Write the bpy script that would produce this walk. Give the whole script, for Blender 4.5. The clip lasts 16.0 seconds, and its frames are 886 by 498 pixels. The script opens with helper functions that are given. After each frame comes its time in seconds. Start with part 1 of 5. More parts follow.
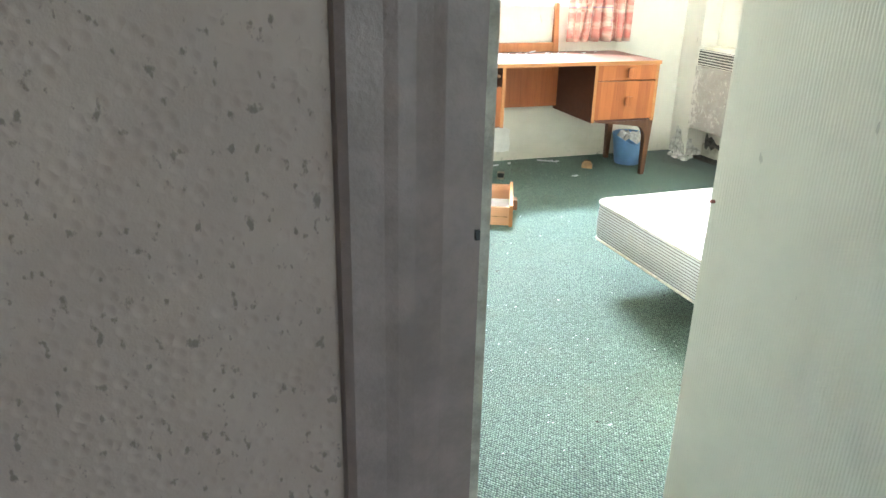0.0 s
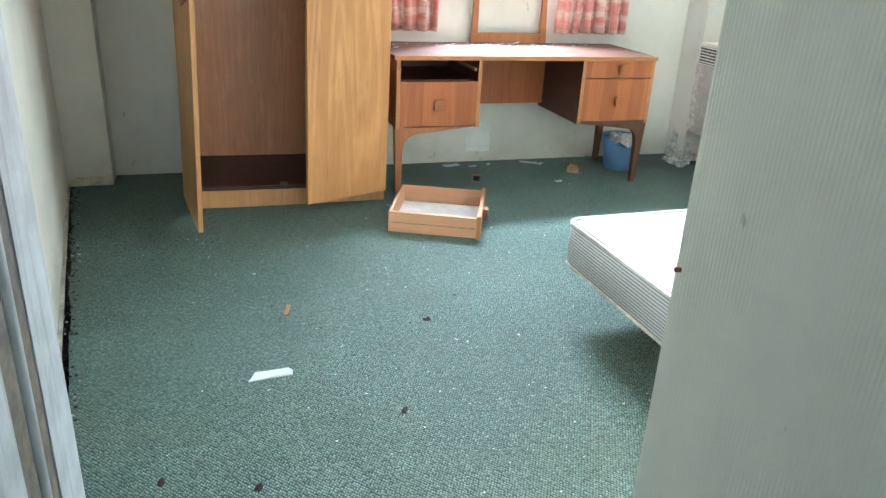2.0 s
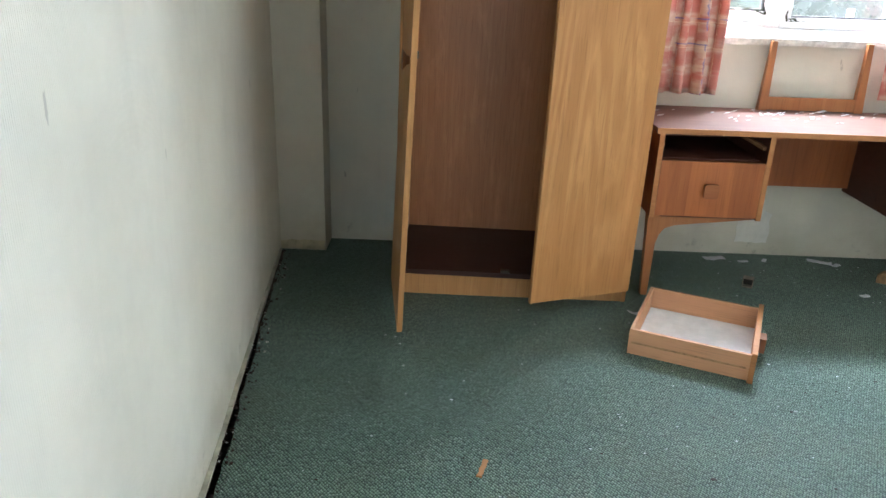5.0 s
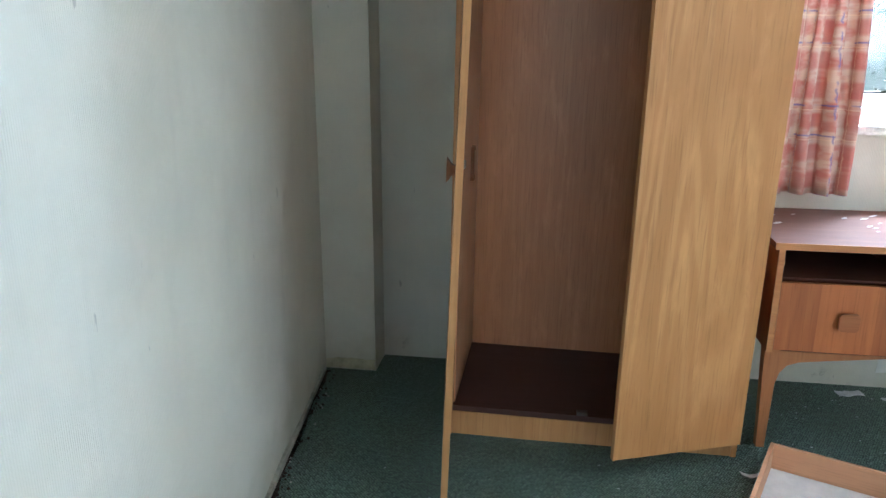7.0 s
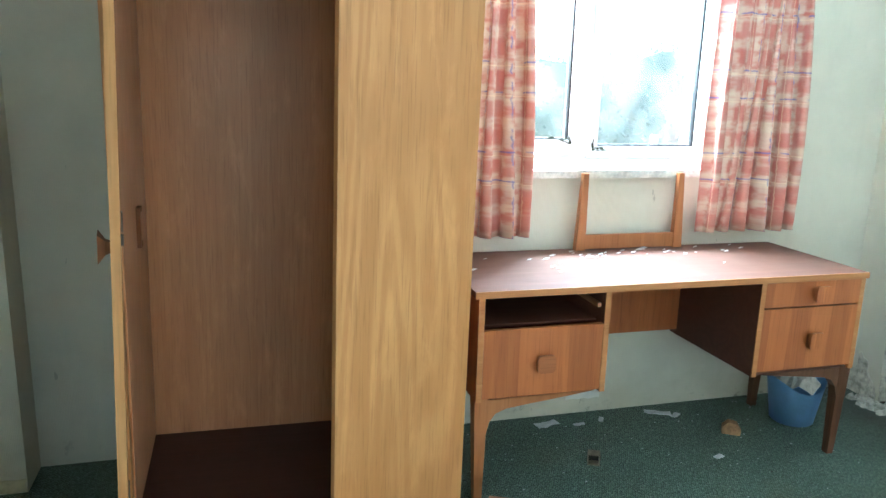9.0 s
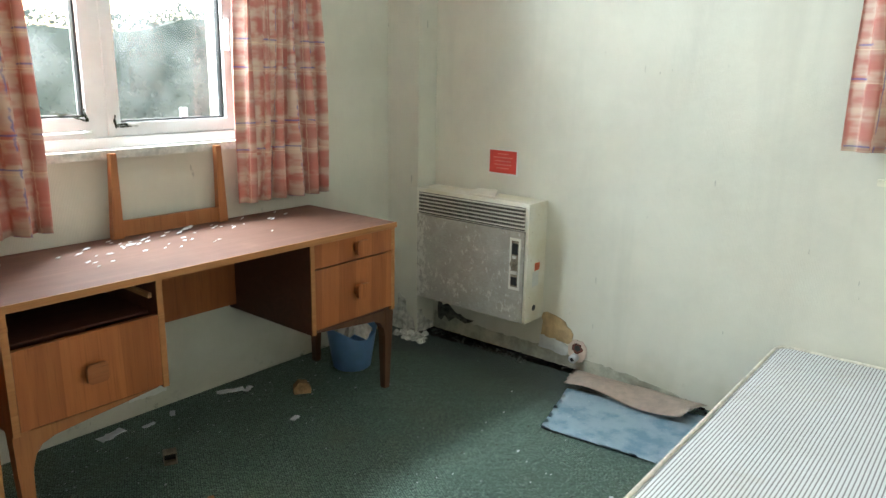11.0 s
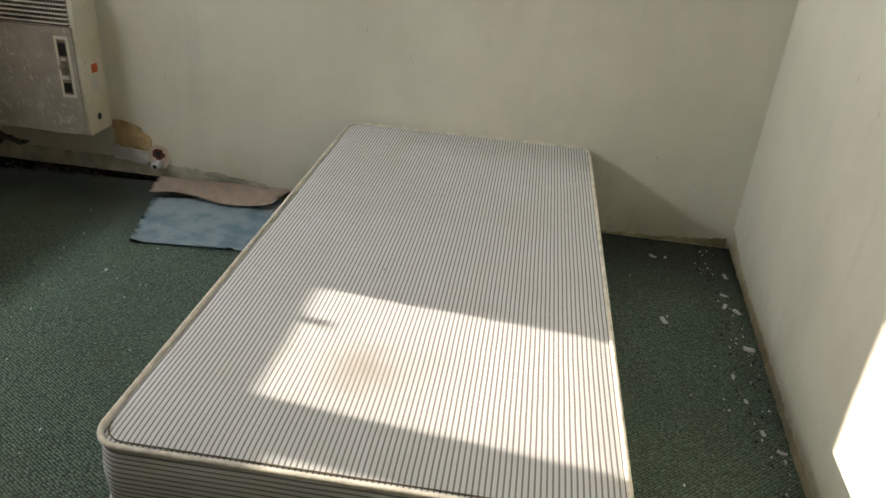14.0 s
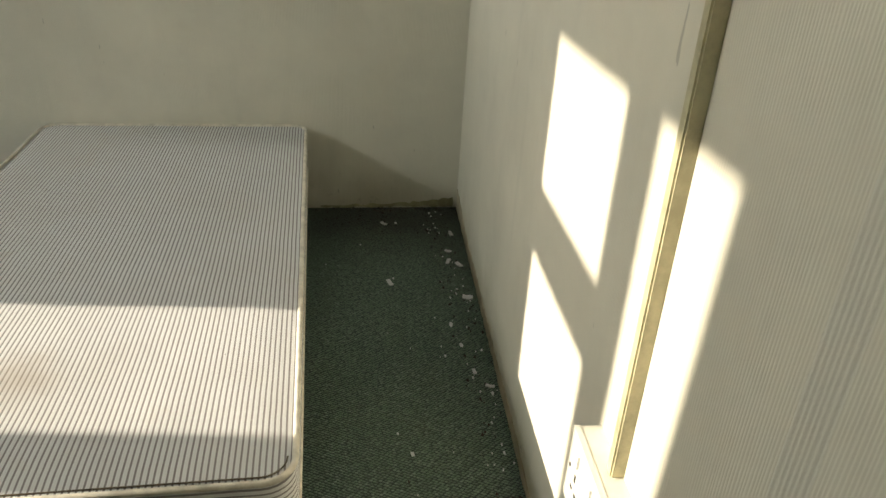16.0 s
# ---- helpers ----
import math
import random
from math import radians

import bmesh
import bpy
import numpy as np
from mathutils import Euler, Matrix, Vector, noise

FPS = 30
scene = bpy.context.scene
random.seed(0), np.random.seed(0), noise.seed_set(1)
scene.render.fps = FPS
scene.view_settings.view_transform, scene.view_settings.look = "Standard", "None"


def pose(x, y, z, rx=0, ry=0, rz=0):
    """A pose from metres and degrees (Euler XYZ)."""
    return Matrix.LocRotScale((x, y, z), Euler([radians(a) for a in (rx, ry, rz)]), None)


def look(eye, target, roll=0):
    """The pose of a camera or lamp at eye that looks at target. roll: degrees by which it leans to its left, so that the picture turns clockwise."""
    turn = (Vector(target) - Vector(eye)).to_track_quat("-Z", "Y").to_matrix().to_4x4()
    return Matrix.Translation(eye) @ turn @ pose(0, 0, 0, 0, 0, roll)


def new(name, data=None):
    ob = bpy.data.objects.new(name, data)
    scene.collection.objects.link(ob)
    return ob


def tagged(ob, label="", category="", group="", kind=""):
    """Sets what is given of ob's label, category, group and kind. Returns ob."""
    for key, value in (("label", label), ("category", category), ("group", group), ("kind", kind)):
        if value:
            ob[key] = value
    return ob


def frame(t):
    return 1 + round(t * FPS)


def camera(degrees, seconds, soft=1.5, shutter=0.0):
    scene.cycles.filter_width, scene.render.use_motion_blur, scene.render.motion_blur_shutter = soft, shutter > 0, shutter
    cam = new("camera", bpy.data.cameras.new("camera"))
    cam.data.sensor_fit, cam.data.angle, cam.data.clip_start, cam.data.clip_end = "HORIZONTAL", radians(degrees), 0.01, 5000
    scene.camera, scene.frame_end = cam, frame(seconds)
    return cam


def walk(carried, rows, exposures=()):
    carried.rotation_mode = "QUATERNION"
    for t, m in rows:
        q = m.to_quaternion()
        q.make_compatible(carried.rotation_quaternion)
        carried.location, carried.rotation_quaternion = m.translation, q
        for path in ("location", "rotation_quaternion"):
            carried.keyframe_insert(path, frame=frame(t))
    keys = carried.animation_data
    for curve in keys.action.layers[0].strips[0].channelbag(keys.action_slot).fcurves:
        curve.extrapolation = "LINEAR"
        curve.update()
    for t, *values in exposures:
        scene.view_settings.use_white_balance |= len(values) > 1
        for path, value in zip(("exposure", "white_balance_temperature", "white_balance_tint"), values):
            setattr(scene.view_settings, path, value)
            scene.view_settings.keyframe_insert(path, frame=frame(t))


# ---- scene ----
cam = camera(62.3, 16.0)
PATH = [
    (0, (0.387, 0.176, 1.261), (0.997, 1.934, 0.527), 1.3),
    (0.2, (0.424, 0.184, 1.259), (1.097, 1.912, 0.509), 2.0),
    (0.5, (0.489, 0.251, 1.24), (1.216, 1.952, 0.479), 2.9),
    (1, (0.587, 0.345, 1.254), (1.361, 2.022, 0.486), 3.4),
    (1.5, (0.646, 0.425, 1.256), (1.379, 2.116, 0.481), 3.4),
    (2, (0.713, 0.511, 1.243), (1.311, 2.257, 0.472), 3.1),
    (2.5, (0.802, 0.611, 1.25), (1.241, 2.405, 0.481), 2.8),
    (3, (0.86, 0.697, 1.261), (1.179, 2.516, 0.494), 2.7),
    (3.5, (0.876, 0.794, 1.266), (1.139, 2.625, 0.508), 2.7),
    (4, (0.874, 0.926, 1.26), (1.089, 2.771, 0.518), 2.8),
    (4.5, (0.866, 1.107, 1.245), (0.998, 2.966, 0.519), 2.6),
    (5, (0.837, 1.229, 1.278), (0.82, 3.096, 0.559), 2.0),
    (5.2, (0.847, 1.271, 1.289), (0.738, 3.137, 0.575), 1.2),
    (7.3, (0.937, 1.807, 1.315), (0.656, 3.721, 0.811), 0.4),
    (7.5, (0.941, 1.832, 1.317), (0.719, 3.76, 0.836), 0.4),
    (8, (0.934, 1.912, 1.327), (0.929, 3.857, 0.861), 1.1),
    (8.5, (0.931, 1.984, 1.331), (1.19, 3.916, 0.883), 1.5),
    (9, (0.935, 2.03, 1.333), (1.474, 3.907, 0.899), 1.6),
    (9.5, (0.941, 2.058, 1.339), (1.764, 3.829, 0.908), 1.7),
    (10, (0.954, 2.082, 1.337), (2.05, 3.7, 0.91), 1.9),
    (10.2, (0.963, 2.08, 1.335), (2.156, 3.628, 0.91), 1.7),
    (12.3, (1.027, 2.112, 1.318), (2.776, 2.78, 0.614), 2.6),
    (12.5, (1.029, 2.109, 1.301), (2.791, 2.697, 0.559), 3.1),
    (13, (1.057, 2.08, 1.303), (2.818, 2.504, 0.456), 3.7),
    (13.5, (1.054, 2.058, 1.281), (2.82, 2.354, 0.388), 4.4),
    (14, (1.058, 2.021, 1.272), (2.819, 2.227, 0.347), 4.4),
    (14.5, (1.059, 1.965, 1.27), (2.821, 2.091, 0.332), 4.1),
    (15, (1.046, 1.896, 1.263), (2.814, 1.932, 0.328), 3.8),
    (15.5, (1.044, 1.806, 1.254), (2.817, 1.725, 0.332), 3.7),
    (16, (1.034, 1.712, 1.253), (2.786, 1.416, 0.334), 3.6),
]
EXPOSURES = [(0.0, 4.22, 5900, 6), (1.0, 4.02, 5600, 3), (2.0, 3.52, 5400, 8), (3.5, 3.07, 5100, 17), (5.0, 2.87, 5700, 12), (7.5, 2.98, 5050, 8), (8.5, 3.22, 5100, 0), (9.5, 3.17, 5200, -3), (10.2, 2.62, 5400, -1), (12.5, 1.65, 7400, 11), (15.0, 0.8, 6900, 9), (16.0, 0.75, 7400, 7)]
walk(cam, [(t, look(eye, target, roll)) for t, eye, target, roll in PATH], EXPOSURES)

# ---- light ----
SUN = Vector((0.094, 1.0, 0.35)).normalized()
world = bpy.data.worlds.new("world")
scene.world = world
world.use_nodes = True
wn = world.node_tree.nodes
sky = wn.new("ShaderNodeTexSky")
sky.sky_type, sky.sun_disc = "NISHITA", False
sky.sun_elevation, sky.sun_rotation = math.asin(SUN.z), math.atan2(SUN.x, SUN.y)
sky.altitude, sky.air_density, sky.dust_density = 100, 1.0, 1.5
wn["Background"].inputs["Strength"].default_value = 0.15
world.node_tree.links.new(sky.outputs["Color"], wn["Background"].inputs["Color"])
sun = new("sun", bpy.data.lights.new("sun", "SUN"))
sun.data.energy, sun.data.angle, sun.data.color = 5.0, radians(0.5), (1.0, 0.93, 0.83)
sun.matrix_world = look((0, 0, 8), Vector((0, 0, 8)) - SUN)


def area_light(name, m, w, h, watts, color):
    d = bpy.data.lights.new(name, "AREA")
    d.shape, d.size, d.size_y, d.energy, d.color = "RECTANGLE", w, h, watts, color
    ob = new(name, d)
    ob.matrix_world = m
    return ob


# sky light in the two window openings
area_light("sky_light_north", look((2.25, 4.93, 2.02), (2.25, 4.0, 1.72)), 1.2, 0.36, 48, (0.84, 0.94, 1.0))
area_light("sky_light_east", look((4.08, 1.82, 1.98), (3.0, 1.82, 1.45)), 1.1, 0.42, 4.5, (0.96, 0.97, 0.94))
# fill lamp added out of view to brighten the closed corridor
area_light("corridor_fill", look((0.6, -3.3, 1.5), (0.6, 0, 1.3)), 1.0, 1.7, 0.85, (1.0, 0.95, 0.92))


# ---- node helpers ----
class Mat:
    """A small writer of node materials."""

    def __init__(self, name):
        self.m = bpy.data.materials.new(name)
        self.m.use_nodes = True
        self.n, self.l = self.m.node_tree.nodes, self.m.node_tree.links
        self.p = self.n["Principled BSDF"]
        self.c = self.n.new("ShaderNodeTexCoord")

    def put(self, socket, v):
        if hasattr(v, "links"):
            self.l.new(v, socket)
        else:
            socket.default_value = v

    def math(self, op, a, b=0.0, c=0.0):
        k = self.n.new("ShaderNodeMath")
        k.operation = op
        for i, v in enumerate((a, b, c)):
            self.put(k.inputs[i], v)
        return k.outputs[0]

    def xyz(self, kind="Object"):
        k = self.n.new("ShaderNodeSeparateXYZ")
        self.l.new(self.c.outputs[kind], k.inputs[0])
        return k.outputs

    def scaled(self, s, kind="Object"):
        k = self.n.new("ShaderNodeMapping")
        self.l.new(self.c.outputs[kind], k.inputs["Vector"])
        k.inputs["Scale"].default_value = s
        return k.outputs[0]

    def noise(self, scale, detail=4.0, rough=0.6, vec=None, dist=0.0):
        k = self.n.new("ShaderNodeTexNoise")
        k.inputs["Scale"].default_value, k.inputs["Detail"].default_value = scale, detail
        k.inputs["Roughness"].default_value, k.inputs["Distortion"].default_value = rough, dist
        self.l.new(vec if vec is not None else self.c.outputs["Object"], k.inputs["Vector"])
        return k.outputs["Fac"]

    def voronoi(self, scale, vec=None, feature="F1", rnd=1.0):
        k = self.n.new("ShaderNodeTexVoronoi")
        k.feature = feature
        k.inputs["Scale"].default_value, k.inputs["Randomness"].default_value = scale, rnd
        self.l.new(vec if vec is not None else self.c.outputs["Object"], k.inputs["Vector"])
        return k.outputs

    def ramp(self, fac, lo, hi):
        k = self.n.new("ShaderNodeMapRange")
        k.interpolation_type = "SMOOTHSTEP"
        self.put(k.inputs["Value"], fac)
        k.inputs["From Min"].default_value, k.inputs["From Max"].default_value = lo, hi
        return k.outputs[0]

    def mix(self, fac, a, b, mode="MIX"):
        k = self.n.new("ShaderNodeMix")
        k.data_type, k.blend_type = "RGBA", mode
        self.put(k.inputs[0], fac)
        for i, v in ((6, a), (7, b)):
            self.put(k.inputs[i], v if hasattr(v, "links") else (*v, 1.0))
        return k.outputs[2]

    def bump(self, height, strength, dist, before=None):
        k = self.n.new("ShaderNodeBump")
        k.inputs["Strength"].default_value, k.inputs["Distance"].default_value = strength, dist
        self.put(k.inputs["Height"], height)
        if before is not None:
            self.l.new(before, k.inputs["Normal"])
        return k.outputs[0]

    def done(self, color, rough=0.6, normal=None, metal=0.0, spec=0.5):
        self.put(self.p.inputs["Base Color"], color if hasattr(color, "links") else (*color, 1.0))
        self.put(self.p.inputs["Roughness"], rough)
        self.p.inputs["Metallic"].default_value = metal
        self.p.inputs["Specular IOR Level"].default_value = spec
        if normal is not None:
            self.l.new(normal, self.p.inputs["Normal"])
        return self.m


def plain(name, color, rough=0.5, metal=0.0, vary=0.12, scale=12.0, bump=0.0, spec=0.5):
    k = Mat(name)
    dark = tuple(c * (1 - vary * 2) for c in color)
    light = tuple(min(1, c * (1 + vary)) for c in color)
    a = k.noise(scale, 5, 0.65)
    col = k.mix(k.ramp(a, 0.3, 0.7), dark, light)
    col = k.mix(k.math("MULTIPLY", k.ramp(k.noise(scale * 7, 3), 0.55, 0.8), vary), col, dark)
    nrm = k.bump(k.noise(scale * 9, 4), bump, 0.002) if bump else None
    return k.done(col, rough, nrm, metal, spec)


# ---- materials ----
def wallpaper(name, base, rib=0.0052, strength=0.55, grime=1.0):
    k = Mat(name)
    x, y, z = k.xyz()
    along = k.math("ADD", k.math("ADD", x, y), k.math("MULTIPLY", k.noise(2.0, 1), 0.005))
    wob = k.math("MULTIPLY", k.noise(60, 2, 0.5, k.scaled((1, 1, 0.05))), 0.006)
    ribs = k.math("SINE", k.math("MULTIPLY", k.math("ADD", along, wob), 2 * math.pi / rib))
    weave = k.math("ADD", k.noise(420, 2, 0.5, k.scaled((1, 1, 0.5))), k.math("MULTIPLY", k.noise(130, 2, 0.6), 0.7))
    worn = k.ramp(k.noise(2.2, 4), 0.35, 0.65)
    h = k.math("ADD", k.math("MULTIPLY", ribs, k.math("ADD", 0.25, k.math("MULTIPLY", worn, 0.6))), weave)
    n1 = k.bump(h, strength, 0.0016)
    n2 = k.bump(k.noise(4.0, 4), 0.25, 0.02, n1)
    col = k.mix(k.ramp(k.noise(1.3, 5, 0.7), 0.3, 0.75), base, tuple(c * 0.86 for c in base))
    streak = k.ramp(k.noise(9, 4, 0.6, k.scaled((1, 1, 0.12))), 0.52, 0.8)
    col = k.mix(k.math("MULTIPLY", streak, 0.22 * grime), col, (0.45, 0.44, 0.38))
    rib_dark = k.math("MULTIPLY", k.ramp(ribs, -0.2, -1.0), k.math("MULTIPLY", worn, 0.12))
    col = k.mix(rib_dark, col, tuple(c * 0.6 for c in base))
    # damp tide marks low on the wall, with an uneven upper edge
    edge = k.math("ADD", z, k.math("MULTIPLY", k.noise(3.2, 5, 0.7), -0.42))
    damp = k.math("MULTIPLY", k.ramp(edge, 0.02, -0.2), k.ramp(k.noise(2.1, 3), 0.3, 0.62))
    col = k.mix(k.math("MULTIPLY", damp, 0.42 * grime), col, (0.36, 0.34, 0.22))
    mould = k.math("MULTIPLY", k.ramp(k.noise(16, 6, 0.75), 0.56, 0.72), k.ramp(k.math("ADD", z, k.math("MULTIPLY", k.noise(5, 3), -0.25)), 0.0, -0.16))
    col = k.mix(k.math("MULTIPLY", mould, 0.7 * grime), col, (0.06, 0.065, 0.05))
    scuff = k.ramp(k.noise(34, 3, 0.5, k.scaled((1, 1, 0.3))), 0.735, 0.76)
    col = k.mix(k.math("MULTIPLY", scuff, 0.5), col, (0.25, 0.24, 0.21))
    return k.done(col, 0.78, n2, spec=0.25)


WALLPAPER = wallpaper("ribbed_wallpaper", (0.70, 0.672, 0.575), 0.0050, 0.22)
WALLPAPER_LOBBY = wallpaper("ribbed_wallpaper_lobby", (0.66, 0.64, 0.56), 0.0072, 0.42, 0.35)


def stipple():
    k = Mat("stippled_brown_paint")
    v = k.voronoi(120)
    h = k.math("ADD", k.noise(90, 5, 0.7), k.ramp(v["Distance"], 0.1, 0.5))
    col = k.mix(k.ramp(k.noise(6, 5, 0.7), 0.3, 0.7), (0.34, 0.25, 0.215), (0.27, 0.195, 0.165))
    col = k.mix(k.ramp(k.noise(190, 3, 0.5, k.scaled((1, 1, 0.6))), 0.60, 0.70), col, (0.15, 0.11, 0.09))
    return k.done(col, 0.55, k.bump(h, 0.28, 0.003))


STIPPLE = stipple()


def carpet():
    k = Mat("green_loop_carpet")
    mp = k.n.new("ShaderNodeMapping")
    k.l.new(k.c.outputs["Object"], mp.inputs["Vector"])
    mp.inputs["Rotation"].default_value, mp.inputs["Scale"].default_value = (0, 0, radians(38)), (1, 0.7, 1)
    warp = mp.outputs[0]
    loops = k.voronoi(150, warp, "F1", 0.35)
    d = loops["Distance"]
    tuft = k.ramp(d, 0.62, 0.1)
    rows = k.math("SINE", k.math("MULTIPLY", k.math("ADD", k.xyz()[0], k.xyz()[1]), 420))
    base = k.mix(k.ramp(k.noise(1.6, 5, 0.65), 0.32, 0.7), (0.105, 0.176, 0.120), (0.172, 0.262, 0.190))
    base = k.mix(k.math("MULTIPLY", k.ramp(k.noise(4.4, 5, 0.7), 0.5, 0.75), 0.35), base, (0.120, 0.125, 0.080))
    sep = k.n.new("ShaderNodeSeparateColor")
    k.l.new(loops["Color"], sep.inputs[0])
    light = k.ramp(sep.outputs[0], 0.62, 0.96)
    base = k.mix(k.math("MULTIPLY", k.ramp(k.noise(55, 3, 0.6), 0.40, 0.70), 0.35), base, (0.045, 0.070, 0.058))
    base = k.mix(k.math("MULTIPLY", light, 0.50), base, (0.30, 0.37, 0.32))
    base = k.mix(k.math("MULTIPLY", k.ramp(sep.outputs[1], 0.70, 1.0), 0.60), base, (0.022, 0.036, 0.031))
    col = k.mix(k.ramp(d, 0.26, 0.62), base, (0.022, 0.042, 0.032))
    # crumbs of paint and plaster trodden in
    fleck = k.ramp(k.noise(140, 2, 0.4), 0.80, 0.82)
    zone = k.ramp(k.noise(3.0, 3), 0.42, 0.62)
    col = k.mix(k.math("MULTIPLY", fleck, k.math("MULTIPLY", zone, 0.75)), col, (0.50, 0.52, 0.48))
    stain = k.ramp(k.noise(7.5, 5, 0.75), 0.64, 0.76)
    col = k.mix(k.math("MULTIPLY", stain, 0.45), col, (0.02, 0.024, 0.018))
    # soot-black soiling that has crept out from the damp east wall, a blackened southeast corner, and olive tread
    # stains
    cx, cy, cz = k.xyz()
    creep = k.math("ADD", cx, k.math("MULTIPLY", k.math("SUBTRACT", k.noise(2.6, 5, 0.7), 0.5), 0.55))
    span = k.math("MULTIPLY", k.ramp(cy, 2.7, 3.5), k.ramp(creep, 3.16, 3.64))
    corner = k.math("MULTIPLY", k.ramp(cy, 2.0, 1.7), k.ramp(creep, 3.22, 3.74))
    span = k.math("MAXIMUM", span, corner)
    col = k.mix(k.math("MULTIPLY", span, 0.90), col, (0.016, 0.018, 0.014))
    olive = k.ramp(k.noise(1.9, 4, 0.6, k.scaled((1.0, 1.3, 1.0))), 0.52, 0.70)
    col = k.mix(k.math("MULTIPLY", olive, 0.32), col, (0.075, 0.085, 0.045))
    h = k.math("ADD", tuft, k.math("MULTIPLY", rows, 0.04))
    n1 = k.bump(h, 0.9, 0.005)
    n2 = k.bump(k.noise(7, 4), 0.3, 0.02, n1)
    k.p.inputs["Sheen Weight"].default_value, k.p.inputs["Sheen Roughness"].default_value = 0.14, 0.4
    k.p.inputs["Sheen Tint"].default_value = (0.55, 0.75, 0.66, 1)
    return k.done(col, 0.60, n2, spec=0.5)


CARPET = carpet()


def wood(name, light, dark, axis=2, rough=0.42, strip=0.0, figure=1.0, wear=0.0):
    """Veneer with its grain along one local axis; strip: width of the leaves of veneer."""
    k = Mat(name)
    stretch = [26.0, 26.0, 26.0]
    stretch[axis] = 0.9
    v = k.scaled(stretch)
    long_grain = k.noise(1.0, 6, 0.65, v, 0.6)
    fine = k.noise(7.0, 3, 0.6, v)
    s2 = [4.2, 4.2, 4.2]
    s2[axis] = 0.42
    field = k.noise(1.0, 1.5, 0.45, k.scaled(s2), 0.25)
    rings = k.math("SINE", k.math("MULTIPLY", field, 105.0))
    fig = k.math("MULTIPLY", k.ramp(rings, -1.0, 1.0), k.ramp(k.noise(1.1, 2), 0.30, 0.62))
    f = k.math("ADD", k.math("MULTIPLY", long_grain, 0.62), k.math("MULTIPLY", fig, 0.15 * figure))
    col = k.mix(k.ramp(f, 0.22, 0.72), dark, light)
    if strip:
        x = k.xyz()[0]
        w = k.n.new("ShaderNodeTexWhiteNoise")
        w.noise_dimensions = "1D"
        k.put(w.inputs["W"], k.math("FLOOR", k.math("DIVIDE", k.math("ADD", x, k.math("MULTIPLY", k.noise(2, 1), 0.03)), strip)))
        col = k.mix(k.math("MULTIPLY", k.ramp(w.outputs["Value"], 0.55, 0.95), 0.30), col, tuple(min(1, c * 1.45) for c in light))
        col = k.mix(k.math("MULTIPLY", k.ramp(w.outputs["Value"], 0.4, 0.0), 0.35), col, tuple(c * 0.8 for c in dark))
    col = k.mix(k.math("MULTIPLY", k.ramp(fine, 0.50, 0.72), 0.42), col, tuple(c * 0.5 for c in dark))
    col = k.mix(k.math("MULTIPLY", k.ramp(k.noise(1.8, 4), 0.4, 0.75), 0.25), col, tuple(c * 0.72 for c in dark))
    if wear:
        pale = k.ramp(k.noise(3.0, 5, 0.68, k.scaled((4.2, 4.2, 1.1)), 0.4), 0.48, 0.74)
        pale = k.math("MULTIPLY", pale, k.math("ADD", 0.55, k.math("MULTIPLY", k.ramp(rings, -0.6, 0.8), 0.45)))
        col = k.mix(k.math("MULTIPLY", pale, wear), col, tuple(min(1, c * 1.5 + 0.03) for c in light))
        nick = k.ramp(k.noise(70, 2), 0.80, 0.82)
        col = k.mix(nick, col, tuple(c * 0.25 for c in dark))
    r = k.math("ADD", rough, k.math("MULTIPLY", k.noise(5, 4), 0.2))
    return k.done(col, r, k.bump(k.math("ADD", fine, long_grain), 0.12, 0.001), spec=0.32)


OAK = wood("oak_veneer", (0.53, 0.270, 0.098), (0.43, 0.200, 0.066), 2, 0.36, 0.0, 2.2, 0.26)
OAK_EDGE = wood("oak_lipping", (0.56, 0.31, 0.12), (0.42, 0.21, 0.075), 2, 0.45)
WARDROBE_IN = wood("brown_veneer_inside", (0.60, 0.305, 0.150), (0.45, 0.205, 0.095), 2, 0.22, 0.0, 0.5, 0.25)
WARDROBE_FLOOR_SHADED_SIDE = wood("dark_red_floor_shaded_side", (0.075, 0.032, 0.023), (0.048, 0.02, 0.015), 0, 0.38)
TEAK = wood("teak_veneer", (0.46, 0.158, 0.046), (0.31, 0.094, 0.027), 2, 0.36, 0.085, 0.6)
TEAK_TOP = wood("teak_veneer_top", (0.20, 0.098, 0.068), (0.145, 0.068, 0.046), 0, 0.52, 0.0, 0.5, 0.12)
TEAK_EDGE = wood("teak_lipping", (0.50, 0.24, 0.085), (0.38, 0.16, 0.055), 0, 0.42)
TEAK_SOLID = wood("teak_solid", (0.26, 0.115, 0.048), (0.17, 0.07, 0.03), 2, 0.38)
TEAK_SHADED = wood("teak_inside_shaded", (0.14, 0.05, 0.03), (0.09, 0.032, 0.02), 0, 0.40)
TEAK_SHADED_LEG = wood("teak_shaded_leg", (0.15, 0.068, 0.034), (0.10, 0.043, 0.022), 2, 0.38)
HANDLE_WOOD = wood("teak_handle", (0.40, 0.15, 0.052), (0.27, 0.09, 0.03), 0, 0.40)
MIRROR_WOOD = wood("teak_mirror_frame", (0.44, 0.19, 0.07), (0.33, 0.13, 0.045), 2, 0.40)
BEECH = wood("pale_drawer_wood", (0.66, 0.38, 0.22), (0.54, 0.29, 0.155), 0, 0.5, 0.0, 0.4)
WHITE_PVC = plain("white_plastic_frame", (0.80, 0.81, 0.82), 0.32, vary=0.04, scale=5)


